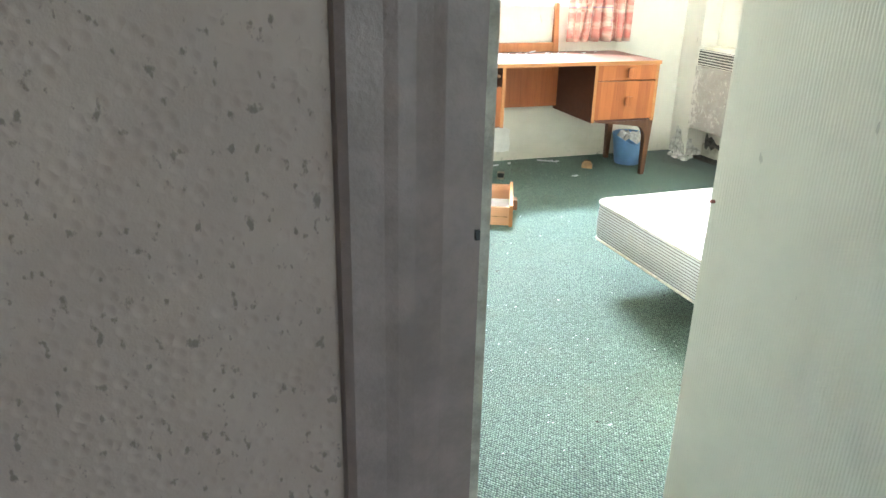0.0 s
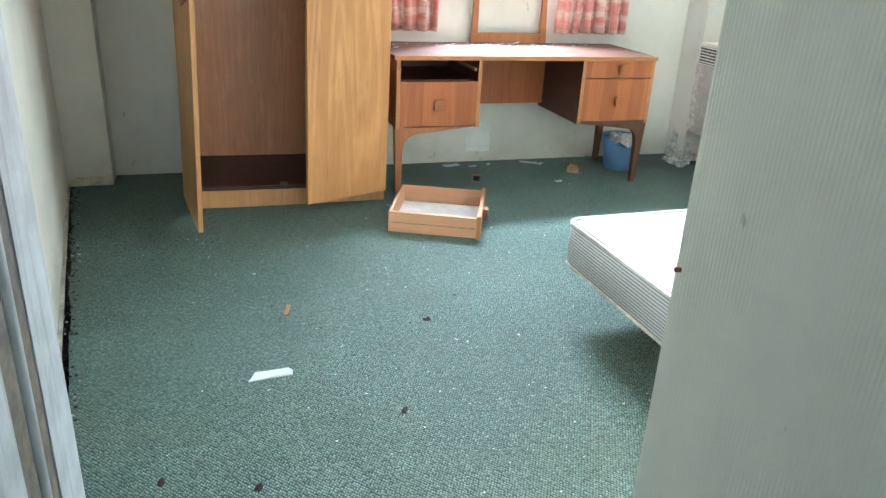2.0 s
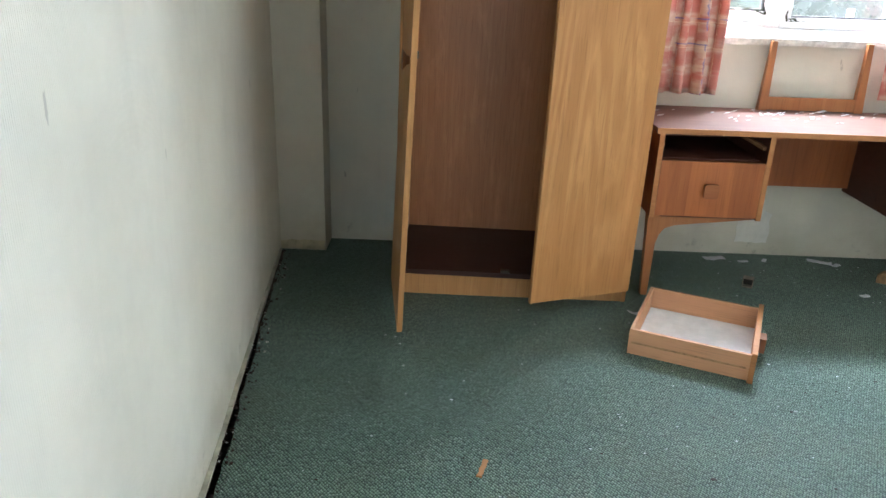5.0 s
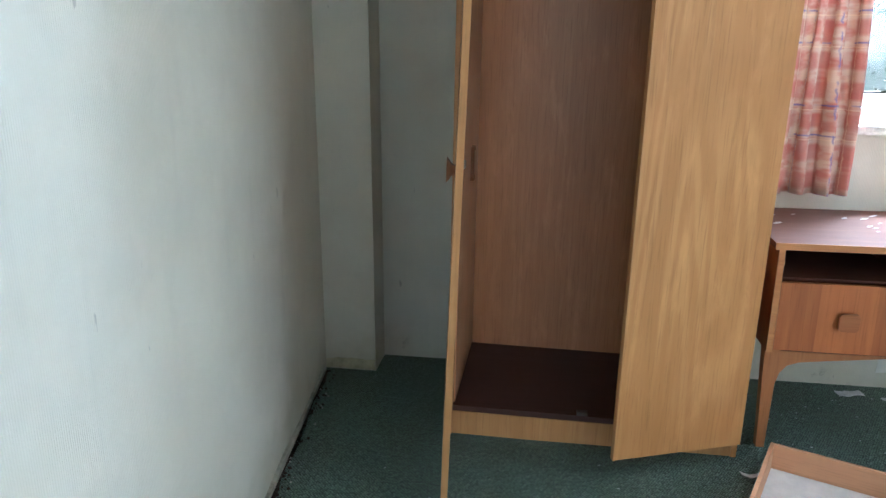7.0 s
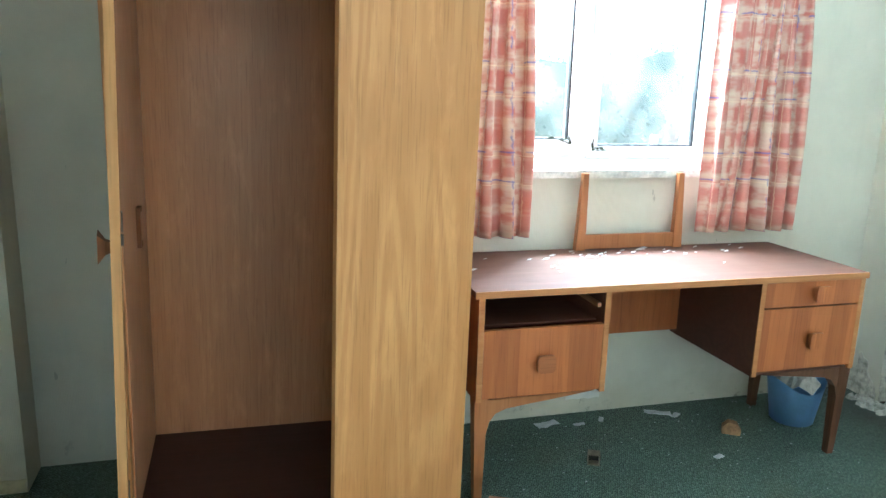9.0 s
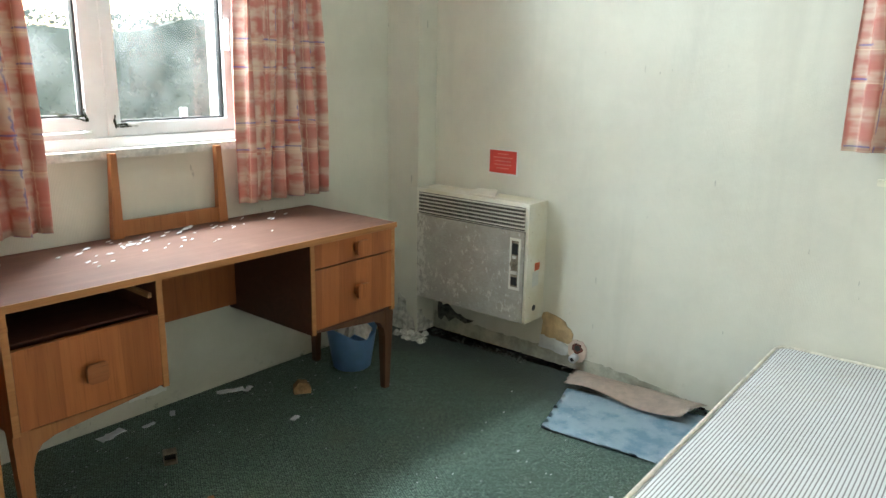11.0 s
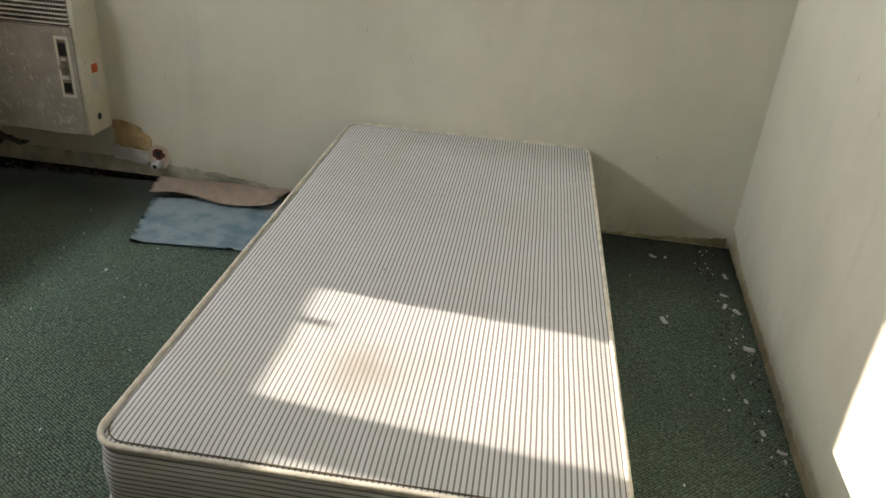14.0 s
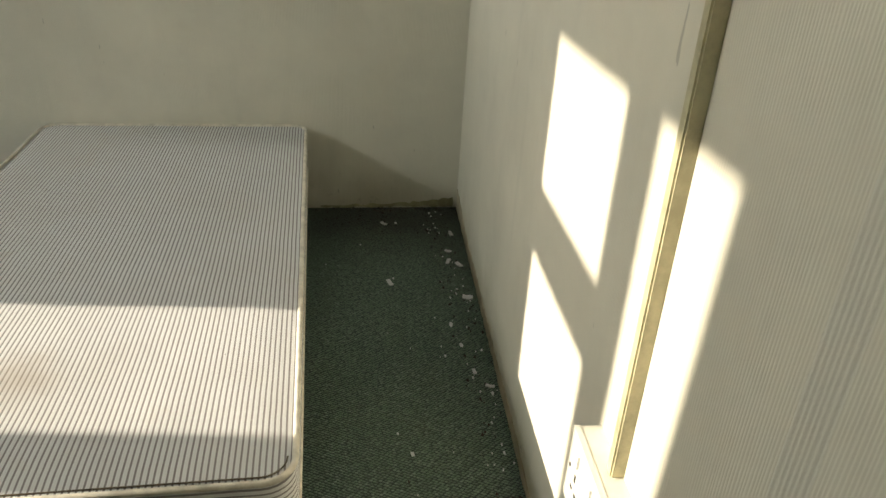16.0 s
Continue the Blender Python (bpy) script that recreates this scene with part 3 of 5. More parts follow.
# door lining, stops and architrave of the doorway
def door_frame():
    f = thing("door_frame", pose(0, 0, 0), "old white-painted wooden door frame with dirty grooves", "door frame", kind="structure")
    part("lining", prism([(0.470, 0.56), (0.519, 0.56), (0.535, 0.95), (0.535, 1.312), (0.470, 1.312)], 0, 2.08), WHITE_PAINT, f)
    part("groove_strip", prism([(0.525, 0.885), (0.5335, 0.885), (0.5372, 0.988), (0.525, 0.988)], 0, 2.06), GROOVE, f, "brown dirt in the wide groove")
    part("bead", tube([(0.534, 0.935, 0), (0.534, 0.935, 2.06)], 0.0065), WHITE_PAINT, f, "worn white bead", smooth=True)
    part("stop", box(0.530, 0.5405, 0.990, 1.108, 0, 2.06), WHITE_PAINT, f, bevel=0.003)
    part("groove_strip", box(0.530, 0.5392, 1.109, 1.151, 0, 2.06), GROOVE, f, "brown dirt in the groove")
    part("half_round", tube([(0.535, 1.166, 0), (0.535, 1.166, 2.06)], 0.010), WHITE_PAINT, f, smooth=True)
    part("groove_strip", box(0.530, 0.5415, 1.178, 1.206, 0, 2.06), GROOVE, f, "brown dirt in the groove")
    part("edge_bead", box(0.530, 0.5430, 1.207, 1.310, 0, 2.06), WHITE_PAINT, f, bevel=0.003)
    arch = bmesh.new()
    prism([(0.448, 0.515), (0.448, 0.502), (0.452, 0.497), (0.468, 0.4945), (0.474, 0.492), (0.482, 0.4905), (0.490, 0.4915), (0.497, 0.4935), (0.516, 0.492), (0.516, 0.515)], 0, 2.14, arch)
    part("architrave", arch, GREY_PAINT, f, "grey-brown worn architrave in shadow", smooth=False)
    part("frame_edge", box(0.5165, 0.522, 0.494, 0.559, 0, 2.08), BEIGE_PAINT, f, "cracked beige paint edge", bevel=0.003)
    part("strike_hole", box(0.5130, 0.5152, 0.490, 0.4925, 1.1325, 1.1375), BLACK, f, "black latch hole")
    part("head", box(0.470, 1.35, 1.20, 1.312, 2.06, H), WHITE_PAINT, f)
    return f


door_frame()


# ---- windows ----
def bar_frame(name, parent, x0, x1, z0, z1, y0, y1, w, material=WHITE_PVC, label=""):
    """A mitred frame of four bars."""
    bm = bmesh.new()
    o = [(x0, z0), (x1, z0), (x1, z1), (x0, z1)]
    i = [(x0 + w, z0 + w), (x1 - w, z0 + w), (x1 - w, z1 - w), (x0 + w, z1 - w)]
    for k in range(4):
        n = (k + 1) % 4
        slab_xz([o[k], o[n], i[n], i[k]], y0, y1, bm)
    return part(name, bm, material, parent, label, bevel=0.004)


def casement(parent, x0, x1, z0, z1, glass, name="casement"):
    c = bar_frame(name, parent, x0, x1, z0, z1, -0.030, 0.035, 0.045)
    part("glazing_bead", slab_ring(x0 + 0.045, x1 - 0.045, z0 + 0.045, z1 - 0.045, 0.008, -0.012, 0.012), BLACK, c, "dark rubber glazing seal")
    pane = part("pane", slab_xz([(x0 + 0.05, z0 + 0.05), (x1 - 0.05, z0 + 0.05), (x1 - 0.05, z1 - 0.05), (x0 + 0.05, z1 - 0.05)], 0.0, 0.006), glass, c, "dusty clear glass")
    pane.visible_shadow = False
    return c


def slab_ring(x0, x1, z0, z1, w, y0, y1):
    bm = bmesh.new()
    for a, b, c, d in ((x0, x1, z0, z0 + w), (x0, x1, z1 - w, z1), (x0, x0 + w, z0 + w, z1 - w), (x1 - w, x1, z0 + w, z1 - w)):
        slab_xz([(a, c), (b, c), (b, d), (a, d)], y0, y1, bm)
    return bm


def window_north():
    w = thing("window_1", pose(0, 4.70, 0), "white plastic casement window with mould in its corners", "window", kind="structure")
    bar_frame("window_frame", w, 1.62, 2.848, 1.03, 2.28, -0.02, 0.05, 0.055)
    part("mullion", box(2.215, 2.285, -0.025, 0.05, 1.085, 2.225), WHITE_PVC, w, bevel=0.004)
    part("transom", box(2.285, 2.793, -0.025, 0.05, 1.765, 1.82), WHITE_PVC, w, bevel=0.004)
    casement(w, 1.675, 2.240, 1.095, 2.235, GLASS_DIRTY)
    casement(w, 2.27, 2.803, 1.072, 1.770, GLASS_DIRTY)
    casement(w, 2.27, 2.803, 1.815, 2.235, GLASS_DIRTY, "fanlight")
    part("window_sill", box(1.60, 2.862, -0.10, 0.02, 1.0, 1.03), SILL_PAINT, w, "white sill with flaking paint", bevel=0.006)
    part("sill_board", box(1.64, 2.835, -0.045, 0.0, 1.03, 1.068), WHITE_PVC, w, bevel=0.006)
    part("window_handle", box(2.764, 2.780, -0.060, -0.030, 1.38, 1.50), WHITE_PVC, w, "white casement handle", bevel=0.004)
    part("stay_pin", box(2.583, 2.609, 0.010, 0.026, 1.10, 1.160), WHITE_PVC, w, "small white pin on the bottom rail", bevel=0.002)
    part("catch", box(2.203, 2.220, -0.058, -0.030, 1.536, 1.66), WHITE_PVC, w, "white plastic catch", bevel=0.004)
    # thin lines of mould in the corners of the rails
    rng = random.Random(4)
    for runs in (((2.075, 1.158, 2.190, 1.145), (2.150, 1.142, 2.193, 1.128), (2.184, 1.178, 2.196, 1.128), (2.10, 1.147, 2.13, 1.152)), ((2.292, 1.140, 2.297, 1.098), (2.292, 1.102, 2.375, 1.104), (2.30, 1.110, 2.335, 1.112))):
        bm = bmesh.new()
        for x0, z0, x1, z1 in runs:
            for _ in range(16):
                q = rng.random()
                x, z = x0 + (x1 - x0) * q + rng.gauss(0, 0.0015), z0 + (z1 - z0) * q + rng.gauss(0, 0.0015)
                c = 0.0035 * rng.uniform(0.4, 1.1)
                dx, dz = (2.2 * c, 0.5 * c) if abs(x1 - x0) > abs(z1 - z0) else (0.6 * c, 2.0 * c)
                slab_xz([(x - dx, z - dz * 0.6), (x + dx * 0.7, z - dz), (x + dx, z + dz * 0.5), (x - dx * 0.6, z + dz)], -0.0325, -0.029, bm)
        part("mould_patch", bm, MOULD_GREEN, w, "thin green-black mould")
    return w


window_north()


def window_east():
    m = pose(3.90, 2.41, 0, 0, 0, -90)
    w = thing("window_2", m, "white plastic window over a flaking sill", "window", kind="structure")
    bar_frame("window_frame", w, 0.0, 1.175, 1.03, 2.22, -0.02, 0.05, 0.055)
    part("mullion", box(0.545, 0.645, -0.022, 0.05, 1.085, 2.165), WHITE_PVC, w, bevel=0.004)
    casement(w, 0.045, 0.556, 1.075, 2.175, GLASS)
    bead = slab_ring(0.635, 1.13, 1.08, 2.175, 0.022, -0.026, 0.03)
    part("fixed_light", bead, WHITE_PVC, w)
    part("glazing_bead", slab_ring(0.657, 1.108, 1.102, 2.153, 0.008, -0.012, 0.012), BLACK, w, "dark rubber glazing seal")
    pane = part("pane", slab_xz([(0.66, 1.105), (1.105, 1.105), (1.105, 2.15), (0.66, 2.15)], 0.0, 0.006), GLASS, w, "clear glass")
    pane.visible_shadow = False
    sill = bmesh.new()
    n = 40
    rng = random.Random(7)
    for i in range(n):
        x0, x1 = -0.10 + 1.29 * i / n, -0.10 + 1.29 * (i + 1) / n
        box(x0, x1, -0.122 + rng.uniform(-0.002, 0.002), -0.015, 0.972 + rng.uniform(0, 0.003), 0.992 + rng.uniform(0, 0.003), sill)
    part("window_sill", sill, CREAM_SILL, w, "cream-painted sill")
    flaky = bmesh.new()
    for i in range(150):
        x, y, c = rng.uniform(0.0, 1.18), -0.118 + 0.06 * rng.random() ** 1.6, rng.uniform(0.005, 0.014)
        box(x, x + c * rng.uniform(0.8, 2.4), y, y + c * 0.6, 0.9925, 0.9955 + rng.uniform(0.0, 0.004), flaky)
    part("flaking_paint", flaky, SILL_PAINT, w, "lilac-white flaking paint")
    part("sill_step", box(0.0, 1.175, -0.055, 0.0, 0.998, 1.035), WHITE_PVC, w, bevel=0.005)
    part("reveal_bead", box(-0.012, 0.010, -0.105, -0.02, 0.985, 2.22), WHITE_PAINT, w, bevel=0.006)
    return w


window_east()


# ---- curtains ----
def curtain(name, m, width, z0, z1, folds, depth, label, seed, ragged=0.0, lean=0.0):
    rng = random.Random(seed)
    c = thing(name, m, label, "curtain", "plaid curtains")
    bm = bmesh.new()
    uv = bm.loops.layers.uv.new("UVMap")
    nu, nv = folds * 12, 26
    ph = [rng.uniform(-0.5, 0.5) for _ in range(folds + 2)]
    grid, arc = [], [0.045]
    for side in (0, 1):
        sheet = []
        for j in range(nv + 1):
            f = j / nv
            row = []
            for i in range(nu + 1):
                s = i / nu
                k = min(int(s * folds), folds)
                a = depth * (0.75 + 0.25 * math.sin(5 * f + k)) * (0.55 + 0.45 * f)
                y = a * math.sin(2 * math.pi * s * folds + ph[k] * 0.6 + 0.5 * math.sin(3 * f + 2 * s)) + 0.010 * math.sin(9 * s + 4 * f)
                x = width * (s + 0.012 * math.sin(7 * f + 9 * s)) * (1 - 0.13 * (1 - f) * s) + 0.006 * math.sin(2 * math.pi * s * folds * 2 + f * 4) + lean * (0.57 - f) * (1 - s)
                z = z1 + (z0 - z1) * f + (ragged * math.sin(11 * s) * f * f)
                row.append(bm.verts.new((x, y + side * 0.0025, z)))
            sheet.append(row)
        grid.append(sheet)
    for i in range(nu):
        p, q = grid[0][0][i].co, grid[0][0][i + 1].co
        arc.append(arc[-1] + math.hypot(p.x - q.x, (p.y - q.y)))
    for side in (0, 1):
        for j in range(nv):
            for i in range(nu):
                idx = ((j, i), (j, i + 1), (j + 1, i + 1), (j + 1, i))
                fc = bm.faces.new([grid[side][a][b] for a, b in idx])
                fc.smooth = True
                for lp, (a, b) in zip(fc.loops, idx):
                    lp[uv].uv = (arc[b], z1 + (z0 - z1) * a / nv)
    rim = [(0, i) for i in range(nu)], [(nv, i) for i in range(nu)]
    for line in rim:
        for j, i in line:
            fc = bm.faces.new((grid[0][j][i], grid[0][j][i + 1], grid[1][j][i + 1], grid[1][j][i]))
            for lp in fc.loops:
                lp[uv].uv = (arc[i], z0)
    part("cloth", bm, PLAID, c)
    hem = tube([(width * i / 30, depth * 0.6 * math.sin(2 * math.pi * i / 30 * folds), z1 + 0.01) for i in range(31)], 0.008)
    part("heading_tape", hem, PIPING, c, "gathered heading tape")
    return c


def curtain_rail(m, length):
    r = thing("curtain_rail", m, "white plastic curtain rail above the window", "curtain rail")
    part("track", box(0, length, -0.014, 0.014, 0, 0.022), WHITE_PVC, r, bevel=0.003)
    for x in (0.1, length / 2, length - 0.1):
        part("bracket", box(x - 0.012, x + 0.012, -0.012, 0.075, 0.022, 0.045), WHITE_PVC, r)


curtain("curtain", pose(1.625, 4.560, 0), 0.372, 0.785, 2.29, 5, 0.030, "coral red plaid cotton curtain beside the wardrobe", 1)
curtain("curtain", pose(2.735, 4.550, 0), 0.445, 0.785, 2.29, 6, 0.034, "coral red plaid cotton curtain drawn aside over the desk", 2, lean=0.05)
curtain("curtain", pose(3.725, 2.62, 0, 0, 0, -90), 0.43, 1.085, 2.29, 5, 0.022, "coral red plaid cotton curtain hanging short of the sill", 3)
curtain_rail(pose(1.6, 4.560, 2.305), 1.66)
curtain_rail(pose(3.72, 2.70, 2.305, 0, 0, -90), 1.45)


# ---- wardrobe ----
def wardrobe():
    w = thing("wardrobe", pose(0.612, 4.02, 0.004, 0, 0.8, 0), "oak-veneered double wardrobe standing open and empty", "wardrobe")
    W, D, T = 0.963, 0.575, 1.82
    part("plinth", box(0.012, W - 0.012, 0.0, D, 0, 0.085), OAK_EDGE, w, bevel=0.002)
    part("side_panel", box(0.0, 0.018, -0.005, D, 0.0, T), OAK, w, bevel=0.0015)
    part("side_panel", box(W - 0.018, W, -0.005, D, 0.0, T), OAK, w, bevel=0.0015)
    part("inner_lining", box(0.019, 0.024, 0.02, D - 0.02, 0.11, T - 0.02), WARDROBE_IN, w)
    # right lining takes the dark floor veneer to paint in the door's shade
    part("inner_lining", box(W - 0.024, W - 0.019, 0.02, D - 0.02, 0.11, T - 0.02), WARDROBE_FLOOR_SHADED_SIDE, w)
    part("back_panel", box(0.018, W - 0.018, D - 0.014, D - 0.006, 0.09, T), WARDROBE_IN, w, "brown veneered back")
    part("floor_panel", box(0.018, W - 0.018, 0.004, D - 0.015, 0.085, 0.105), WARDROBE_FLOOR_SHADED_SIDE, w, "dark reddish veneered floor")
    part("top_panel", box(0.0, W, -0.005, D, T, T + 0.018), OAK, w, bevel=0.002)
    part("hanging_rail", tube([(0.024, D / 2, 1.66), (W - 0.024, D / 2, 1.66)], 0.012), DARK_METAL, w, smooth=True)
    for x0, x1 in ((0.024, 0.036), (W - 0.036, W - 0.024)):
        clip = bmesh.new()
        for y0, y1, z0, z1 in ((0.30, 0.312, 0.835, 0.955), (0.312, 0.345, 0.835, 0.850), (0.312, 0.345, 0.940, 0.955)):
            box(x0, x1, y0, y1, z0, z1, clip)
        part("rail_bracket", clip, TEAK_SOLID, w, "dark wooden tie-rail clip", bevel=0.002)
    part("floor_catch", box(0.440, 0.475, 0.006, 0.024, 0.105, 0.118), DARK_METAL, w, "small metal catch")

    def door(origin, angle, sign, knob, wide, sag=0.0):
        d = part("door", box(min(0, sign * wide), max(0, sign * wide), -0.018, 0, 0.068, T - 0.004), OAK, w, "oak veneer door with a worn sheen")
        d.matrix_local = pose(*origin, 0, sag, 0) @ pose(0, 0, 0, 0, 0, angle)
        x1 = sign * wide
        part("edge_lipping", box(min(x1, x1 + sign * 0.006), max(x1, x1 + sign * 0.006), -0.0185, 0.0005, 0.066, T - 0.002), OAK_EDGE, d, "pale oak lipping", bevel=0.001)
        for z in (0.2, 0.95, 1.6):
            part("hinge", box(sign * 0.002, sign * 0.035, 0.0, 0.004, z, z + 0.05), DARK_METAL, d, "small metal hinge")
        if knob:
            x = sign * (wide - 0.04)
            part("knob", slab_bow(x), TEAK_SOLID, d, "dark teak pull", bevel=0.002)
            part("catch_plate", box(min(x1, x1 - sign * 0.02), max(x1, x1 - sign * 0.02), 0.0, 0.006, 1.01, 1.03), DARK_METAL, d)
        return d

    door((0.004, -0.006, 0), -82.5, 1, True, 0.472, 1.3)
    door((W - 0.004, -0.006, 0), 22.5, -1, False, 0.446)
    return w


def slab_bow(x):
    """A pull with a waist, standing off the face at x."""
    bm = bmesh.new()
    prof = [(-0.019, -0.030), (-0.030, -0.022), (-0.030, 0.022), (-0.019, 0.030)]
    z = 1.0
    for a, b, t0, t1 in ((-0.019, -0.028, 0.011, 0.014), (-0.028, -0.042, 0.014, 0.030)):
        lo = [(x - t0, a, z - t0), (x + t0, a, z - t0), (x + t0, a, z + t0), (x - t0, a, z + t0)]
        hi = [(x - t1, b, z - t1), (x + t1, b, z - t1), (x + t1, b, z + t1), (x - t1, b, z + t1)]
        solid(bm, hi, lo)
    return bm


wardrobe()


# ---- desk ----
def drawer_front(name, parent, x0, x1, z0, z1, handle, pull):
    d = part(name, box(x0, x1, 0.0, 0.018, z0, z1), TEAK, parent, "teak drawer front in strips of veneer", bevel=0.0015)
    if handle:
        hx, hz = handle
        bm = bmesh.new()
        o = rounded(-0.030, 0.030, -0.029, 0.029, 0.012, 3)
        i = [(a * 0.72, b * 0.72) for a, b in o]
        solid(bm, [(hx + a, -0.030, hz + b) for a, b in o], [(hx + a, -0.018, hz + b) for a, b in o])
        solid(bm, [(hx + a, -0.018, hz + b) for a, b in i], [(hx + a, 0.0, hz + b) for a, b in i])
        part("handle", bm, pull, d, "rounded square teak handle")
    return d


def leg(bm, x, y, top=0.045, foot=0.026, z1=0.36, lean=0.0):
    a, b = top / 2, foot / 2
    solid(bm, [(x - a, y - a, z1), (x + a, y - a, z1), (x + a, y + a, z1), (x - a, y + a, z1)], [(x - b + lean, y - b, 0), (x + b + lean, y - b, 0), (x + b + lean, y + b, 0), (x - b + lean, y + b, 0)])


def desk():
    d = thing("desk", pose(1.632, 4.075, 0), "teak veneered kneehole dressing desk with one drawer missing", "desk")
    W, D = 1.490, 0.535
    part("tabletop", box(0, W, 0.0, D, 0.700, 0.720), TEAK_TOP, d, "dull reddish-brown top strewn with paint flakes", bevel=0.001)
    part("front_lipping", box(-0.001, W + 0.001, -0.004, 0.0, 0.699, 0.7205), TEAK_EDGE, d, "pale teak edge", bevel=0.001)
    # kneehole sides and pedestal insides: a darker teak copy carries the shade
    for k, (x0, x1) in enumerate(((0.012, 0.462), (1.040, 1.480))):
        for a in (x0, x1 - 0.018):
            s = part("pedestal_side", box(a, a + 0.018, 0.004, D - 0.02, 0.355, 0.699), TEAK if (a == 0.012 or a > 1.4) else TEAK_SHADED, d, bevel=0.001)
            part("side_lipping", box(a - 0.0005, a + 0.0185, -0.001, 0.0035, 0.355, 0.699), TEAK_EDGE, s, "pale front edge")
        part("pedestal_bottom", box(x0 + 0.018, x1 - 0.018, 0.02, D - 0.02, 0.355, 0.368), TEAK_SHADED, d)
        part("pedestal_back", box(x0 + 0.018, x1 - 0.018, D - 0.03, D - 0.02, 0.368, 0.699), TEAK_SHADED, d)
    part("drawer_runner", box(0.030, 0.042, 0.03, 0.48, 0.640, 0.655), BEECH, d, "bare wooden drawer runner")
    part("drawer_runner", box(0.432, 0.444, 0.03, 0.48, 0.640, 0.655), BEECH, d, "bare wooden drawer runner")
    part("dust_panel", box(0.030, 0.444, 0.06, 0.48, 0.585, 0.592), TEAK_SHADED, d)
    drawer_front("drawer", d, 0.032, 0.442, 0.365, 0.592, (0.237, 0.478), HANDLE_WOOD)
    drawer_front("drawer", d, 1.060, 1.478, 0.608, 0.697, (1.279, 0.655), TEAK)
    drawer_front("drawer", d, 1.052, 1.478, 0.372, 0.602, (1.279, 0.483), TEAK)
    part("modesty_panel", box(0.462, 1.040, D - 0.065, D - 0.053, 0.378, 0.699), TEAK, d, "teak back panel of the kneehole")
    # legs run up into brackets curved under each pedestal
    for x, sign in ((0.035, 1), (1.464, -1)):
        bm = bmesh.new()
        leg(bm, x, 0.035, 0.046, 0.027, 0.362, 0.004 * sign)
        out = [(x - sign * 0.023, 0.362), (x + sign * 0.40, 0.362), (x + sign * 0.30, 0.350), (x + sign * 0.18, 0.337), (x + sign * 0.09, 0.326), (x + sign * 0.052, 0.312), (x + sign * 0.032, 0.285), (x + sign * 0.019, 0.235), (x - sign * 0.019, 0.235)]
        out = [(a, b - 0.007) for a, b in out]
        slab_xz(out if sign > 0 else out[::-1], 0.016, 0.052, bm)
        # left front leg in brighter wood as lit, the others coloured as shaded
        part("front_leg", bm, MIRROR_WOOD if sign > 0 else TEAK_SHADED_LEG, d, "tapered leg with a curved bracket", bevel=0.002)
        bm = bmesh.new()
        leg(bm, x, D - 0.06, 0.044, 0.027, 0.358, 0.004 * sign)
        part("back_leg", bm, TEAK_SHADED_LEG, d, bevel=0.002)
    return d


desk()


def mirror_frame():
    m = thing("mirror_stand", pose(1.632 + 0.805, 4.583, 0.7205), "empty teak mirror support on the desk, glass gone", "mirror frame")
    for x, s in ((-0.215, 1), (0.215, -1)):
        bm = bmesh.new()
        lo = [(x - 0.020, -0.014, 0), (x + 0.020, -0.014, 0), (x + 0.020, 0.014, 0), (x - 0.020, 0.014, 0)]
        hi = [(x + s * 0.006 - 0.011, -0.012, 0.300), (x + s * 0.006 + 0.011, -0.012, 0.300), (x + s * 0.006 + 0.011, 0.012, 0.300), (x + s * 0.006 - 0.011, 0.012, 0.300)]
        solid(bm, hi, lo)
        part("post", bm, MIRROR_WOOD, m, "tapered teak post", bevel=0.003)
    part("crossbar", box(-0.197, 0.197, -0.009, 0.009, 0.004, 0.060), MIRROR_WOOD, m, "teak crossbar", bevel=0.004)
    return m


mirror_frame()


def loose_drawer():
    d = thing("loose_drawer", pose(1.489, 3.570, 0, 0, 0, -23.7), "pale wooden drawer standing on the carpet, lined with white paper", "drawer")
    L, W, h = 0.405, 0.42, 0.100
    part("drawer_side", box(0, L, 0.0, 0.012, 0.004, h), BEECH, d, bevel=0.0015)
    part("drawer_side", box(0, L, W - 0.012, W, 0.004, h), BEECH, d, bevel=0.0015)
    part("runner_groove", box(0.01, L - 0.01, -0.0006, 0.0004, 0.046, 0.053), CORK, d, "runner groove")
    part("drawer_back", box(0, 0.012, 0.012, W - 0.012, 0.004, h), BEECH, d, bevel=0.0015)
    part("drawer_bottom", box(0.012, L, 0.012, W - 0.012, 0.012, 0.017), LINER, d, "white paper lining, dusty")
    liner = bmesh.new()
    prism([(0.020, 0.022), (L - 0.02, 0.016), (L - 0.012, W - 0.04), (0.035, W - 0.02)], 0.0175, 0.0195, liner)
    part("liner_sheet", liner, LINER, d, "creased white liner sheet")
    f = part("drawer_front", box(L, L + 0.018, -0.010, W + 0.010, 0.0, h + 0.012), TEAK_EDGE, d, "teak drawer front", bevel=0.002)
    part("handle", box(L + 0.018, L + 0.042, W / 2 - 0.028, W / 2 + 0.028, 0.028, 0.082), TEAK_SOLID, f, "teak handle", bevel=0.006)
    return d


loose_drawer()


